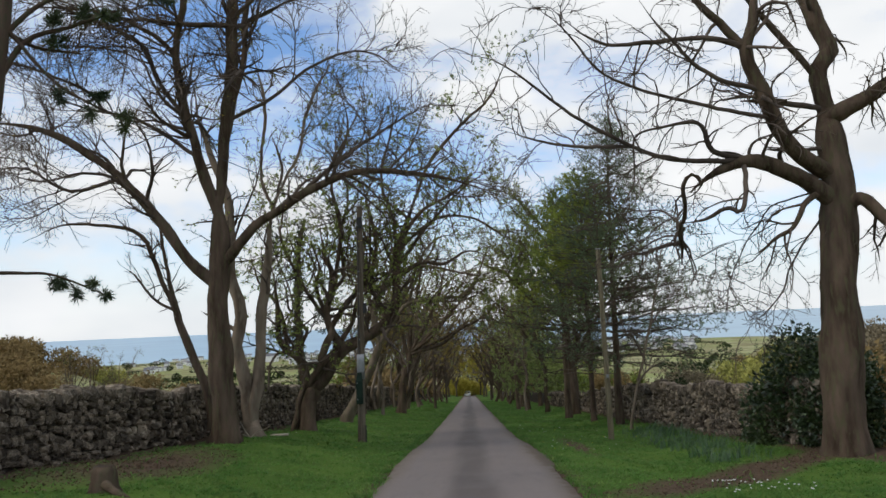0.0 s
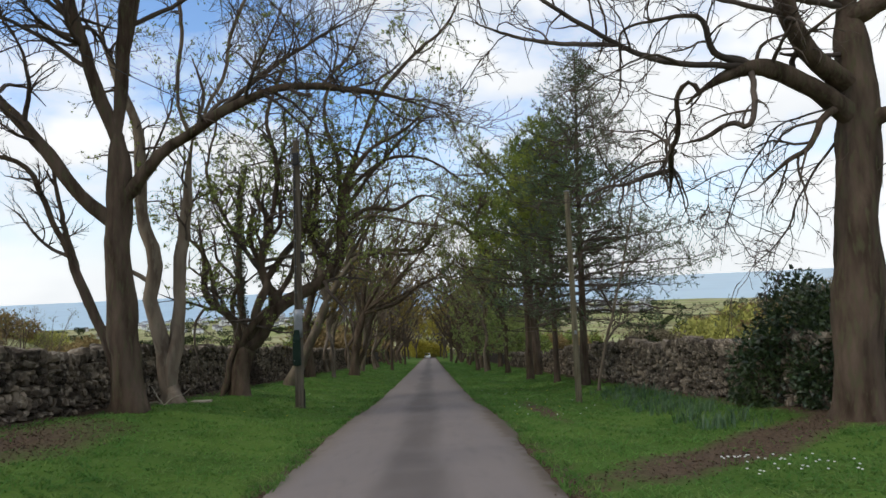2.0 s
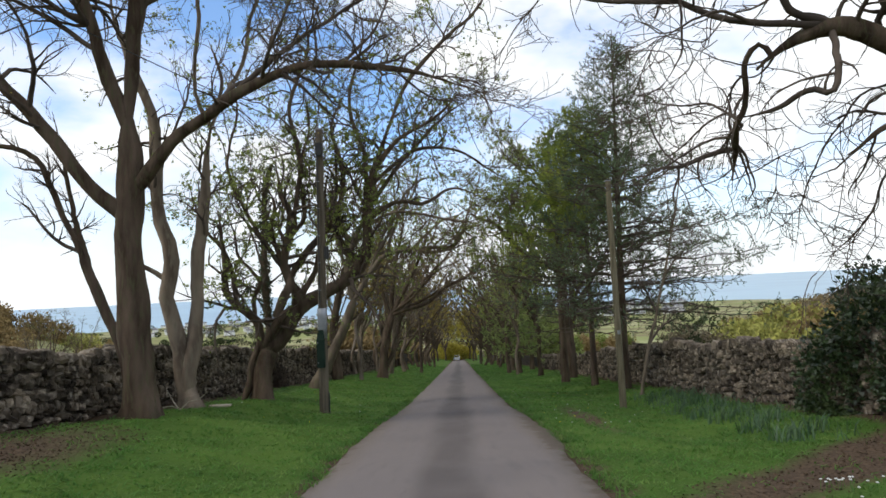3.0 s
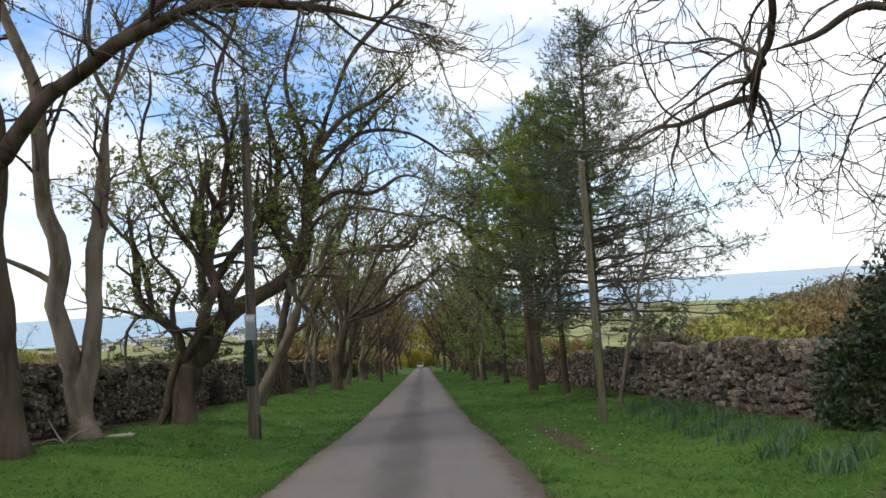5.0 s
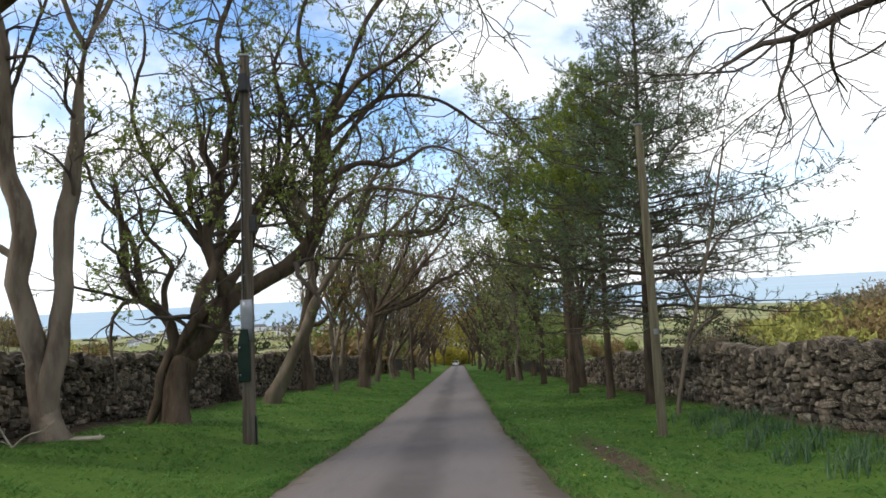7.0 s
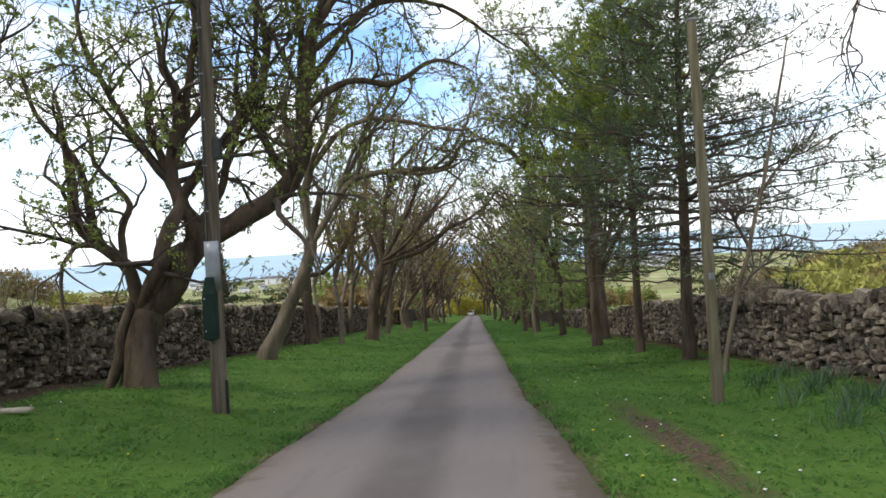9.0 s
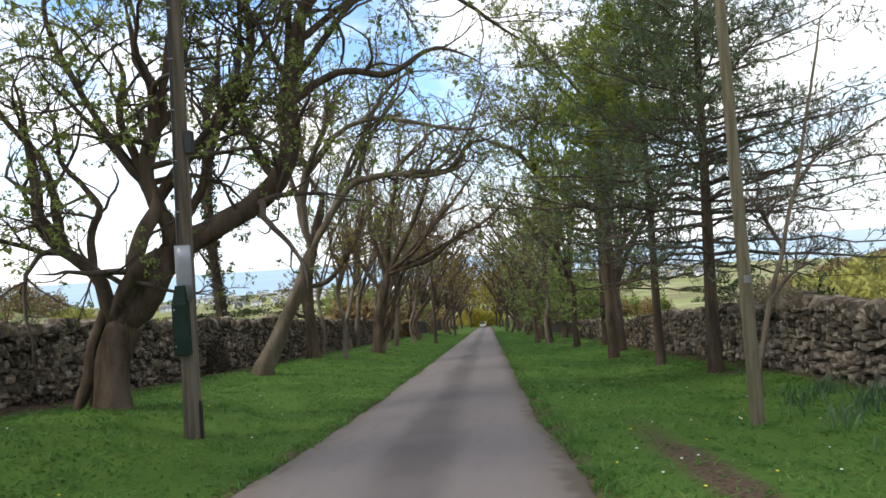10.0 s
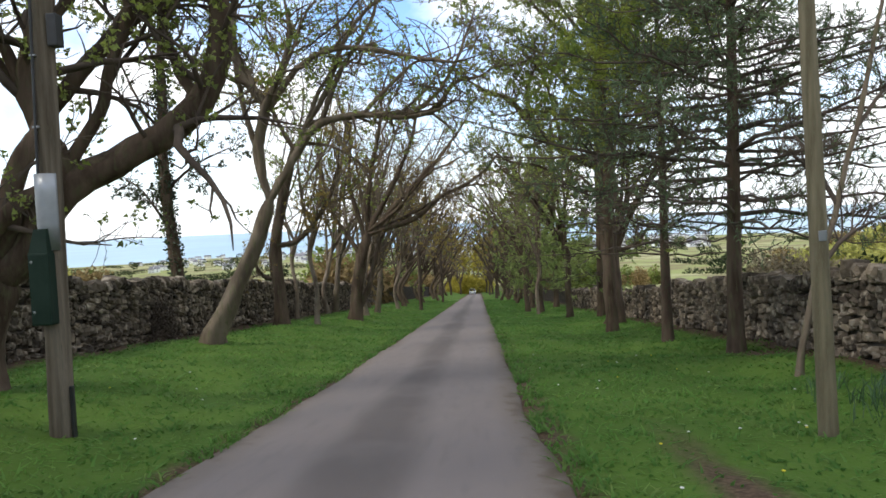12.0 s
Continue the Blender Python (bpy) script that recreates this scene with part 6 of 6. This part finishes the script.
tx = (road_half(ty) + 0.34 * rng_g.random(len(ty)) ** 1.3) * rng_g.choice([-1, 1], len(ty))
keep = np.sin(ty * 3.1 + tx) + np.sin(ty * 7.7) + rng_g.normal(size=len(ty)) * 0.6 > 0.1
tx, ty = tx[keep], ty[keep]
blades("verge_tufts", "ragged grass tufts along the asphalt edge", rng_g, tx, ty, rng_g.uniform(0.04, 0.11, len(tx)), 0.008 + 0.0003 * ty, GRASS, 1.1)
dx, dy = rng_g.uniform(5.0, 7.6, 4200), rng_g.uniform(14.8, 26.5, 4200)
keep = np.abs(dx - (5.3 + 0.10 * (dy - 14))) < 0.5 + 0.6 * rng_g.random(len(dx))
tuft = np.sin(dx * 5) * np.sin(dy * 4.2) > 0.1
dx, dy = dx[keep & tuft], dy[keep & tuft]
blades("daffodil_leaves", "blue-green daffodil leaves in tufts", rng_g, dx, dy, rng_g.uniform(0.18, 0.36, len(dx)), 0.010, DAFFODIL, 0.4, "plant")


def flower(name, label, mat, x, y):
    ob = empty(name, label, "flower", "flowers in the verge", at=(x, y, float(height(x, y))))
    P = np.array([[[0, 0, -0.02], [0.005, 0, 0.05], [0.01, 0.004, 0.10]]])
    part("stem", mesh_of("stem", *tube_arrays(P, np.full((1, 3), 0.003), 5)), GRASS, ob)
    bm = bmesh.new()
    bmesh.ops.create_uvsphere(bm, u_segments=9, v_segments=5, radius=0.016)
    for v in bm.verts:
        v.co = Vector((v.co.x + 0.01, v.co.y + 0.004, v.co.z * 0.45 + 0.105))
    part("head", bm, mat, ob)
    return ob


yellow_one = flower("dandelion", "yellow dandelion in the grass", YELLOW, 2.6, 19.4)
white_one = flower("daisy", "small white daisy in the grass", PETAL, 2.9, 20.6)
for k in range(86):
    x, y = (rng_g.uniform(1.9, 5.5), rng_g.uniform(17, 32)) if k < 36 else ((rng_g.uniform(-6, -2.6), rng_g.uniform(17, 30)) if k < 46 else (rng_g.uniform(3.7, 5.2), rng_g.uniform(10.2, 11.7)))
    copy_thing(white_one if rng_g.random() < 0.65 or k >= 46 else yellow_one, stand(x, y, rng_g.uniform(0, 360)))


# ---- the dry-stone walls ----
def stone_meshes(count):
    out = []
    for k in range(count):
        rng = random.Random(100 + k)
        bm = bmesh.new()
        bmesh.ops.create_cube(bm, size=1.0)
        bmesh.ops.subdivide_edges(bm, edges=bm.edges[:], cuts=1, use_grid_fill=True)
        for v in bm.verts:
            c = v.co.copy()
            v.co = c * (0.42 + 0.58 * 0.5 / max(c.length, 0.5)) * 1.16 + Vector([rng.uniform(-0.10, 0.10) for _ in range(3)])
        me = bpy.data.meshes.new("stone")
        bm.to_mesh(me)
        bm.free()
        me.materials.append(STONE)
        out.append(me)
    return out


STONES = stone_meshes(12)


def stone_wall(name, label, face, sign, y0, y1, tall, seed, near0, near1):
    """Face stones in rough courses on a dark core, upright copings on top. sign: the way the face looks along x."""
    rng = np.random.default_rng(seed)
    core_x = face - sign * 0.09
    ys = np.arange(y0, 175, 1.0)
    V, F = [], []
    for y in ys:
        b, t = float(height(face, y)) - 0.2, float(height(face, y)) + tall(y) - 0.12
        for x, z in ((core_x, b), (core_x, t), (core_x - sign * 0.42, t), (core_x - sign * 0.42, b)):
            V.append((x, y, z))
    for i in range(len(ys) - 1):
        for j in range(4):
            F.append((i * 4 + j, i * 4 + (j + 1) % 4, i * 4 + 4 + (j + 1) % 4, i * 4 + 4 + j))
    wall = part(name, mesh_of(name, np.array(V), np.array(F), smooth=False), STONE_CORE)
    tagged(wall, label, "wall", kind="structure")
    base = [np.array([v.co for v in me.vertices]) for me in STONES]
    tris = [np.array([list(p.vertices) for p in me.polygons]) for me in STONES]
    rest = []

    def lay(y, z, ln, hh, depth, tilt):
        k = int(rng.integers(0, len(STONES)))
        m = Matrix.LocRotScale((face - sign * (depth * 0.5 - 0.05) + rng.normal() * 0.018, y, z), Euler((tilt, rng.normal() * 0.12, rng.normal() * 0.14)), (depth, ln, hh))
        if near0 < y < near1 and lay.count < 300:
            lay.count += 1
            ob = new("stone", STONES[k])
            ob.parent = wall
            ob.matrix_local = m
        else:
            a = np.array(m)
            rest.append((base[k] @ a[:3, :3].T + a[:3, 3], tris[k]))

    lay.count = 0
    y = y0
    z_rows = []
    course = 0
    h0 = 0.0
    while h0 < 1.85:
        hh = rng.uniform(0.11, 0.21)
        y = y0 + rng.uniform(0, 0.3)
        while y < y1:
            ln = rng.uniform(0.12, 0.22) if rng.random() < 0.55 else rng.uniform(0.22, 0.44)
            mid = y + ln / 2
            if h0 + hh * 0.7 < tall(mid) - 0.16:
                s = rng.uniform(0.85, 1.2)
                lay(mid, float(height(face, mid)) + h0 + hh / 2 + rng.normal() * 0.035, ln * rng.uniform(0.82, 0.98), hh * s * rng.uniform(0.8, 1.0), rng.uniform(0.2, 0.42), -0.1 + rng.normal() * 0.16)
            y += ln
        h0 += hh * 0.95
    y = y0
    while y < y1:
        ln = rng.uniform(0.14, 0.38)
        lay(y + ln / 2, float(height(face, y)) + tall(y) - 0.12 + rng.normal() * 0.03, ln * 1.05, rng.uniform(0.2, 0.34), rng.uniform(0.4, 0.52), rng.normal() * 0.18)
        y += ln
    part("stonework", mesh_of("stonework", *join_arrays(rest), smooth=False), STONE_FAR, wall)["kind"] = "stuff"


stone_wall("wall_west", "rough dark dry-stone wall with mossy copings", -8.3, 1, -2, 78, lambda y: 1.42 + 0.018 * min(max(y - 14, 0), 20) + 0.06 * math.sin(y * 0.9), 71, 12.5, 16.5)
stone_wall("wall_east", "rough brown dry-stone wall of loose field stones", 7.9, -1, 15.9, 70, lambda y: 1.48 + 0.13 * math.exp(-((y - 30) / 7) ** 2) + 0.08 * math.sin(y * 1.1 + 1) - 0.3 * min(max((y - 40) / 10, 0), 1), 72, 19.5, 23.5)
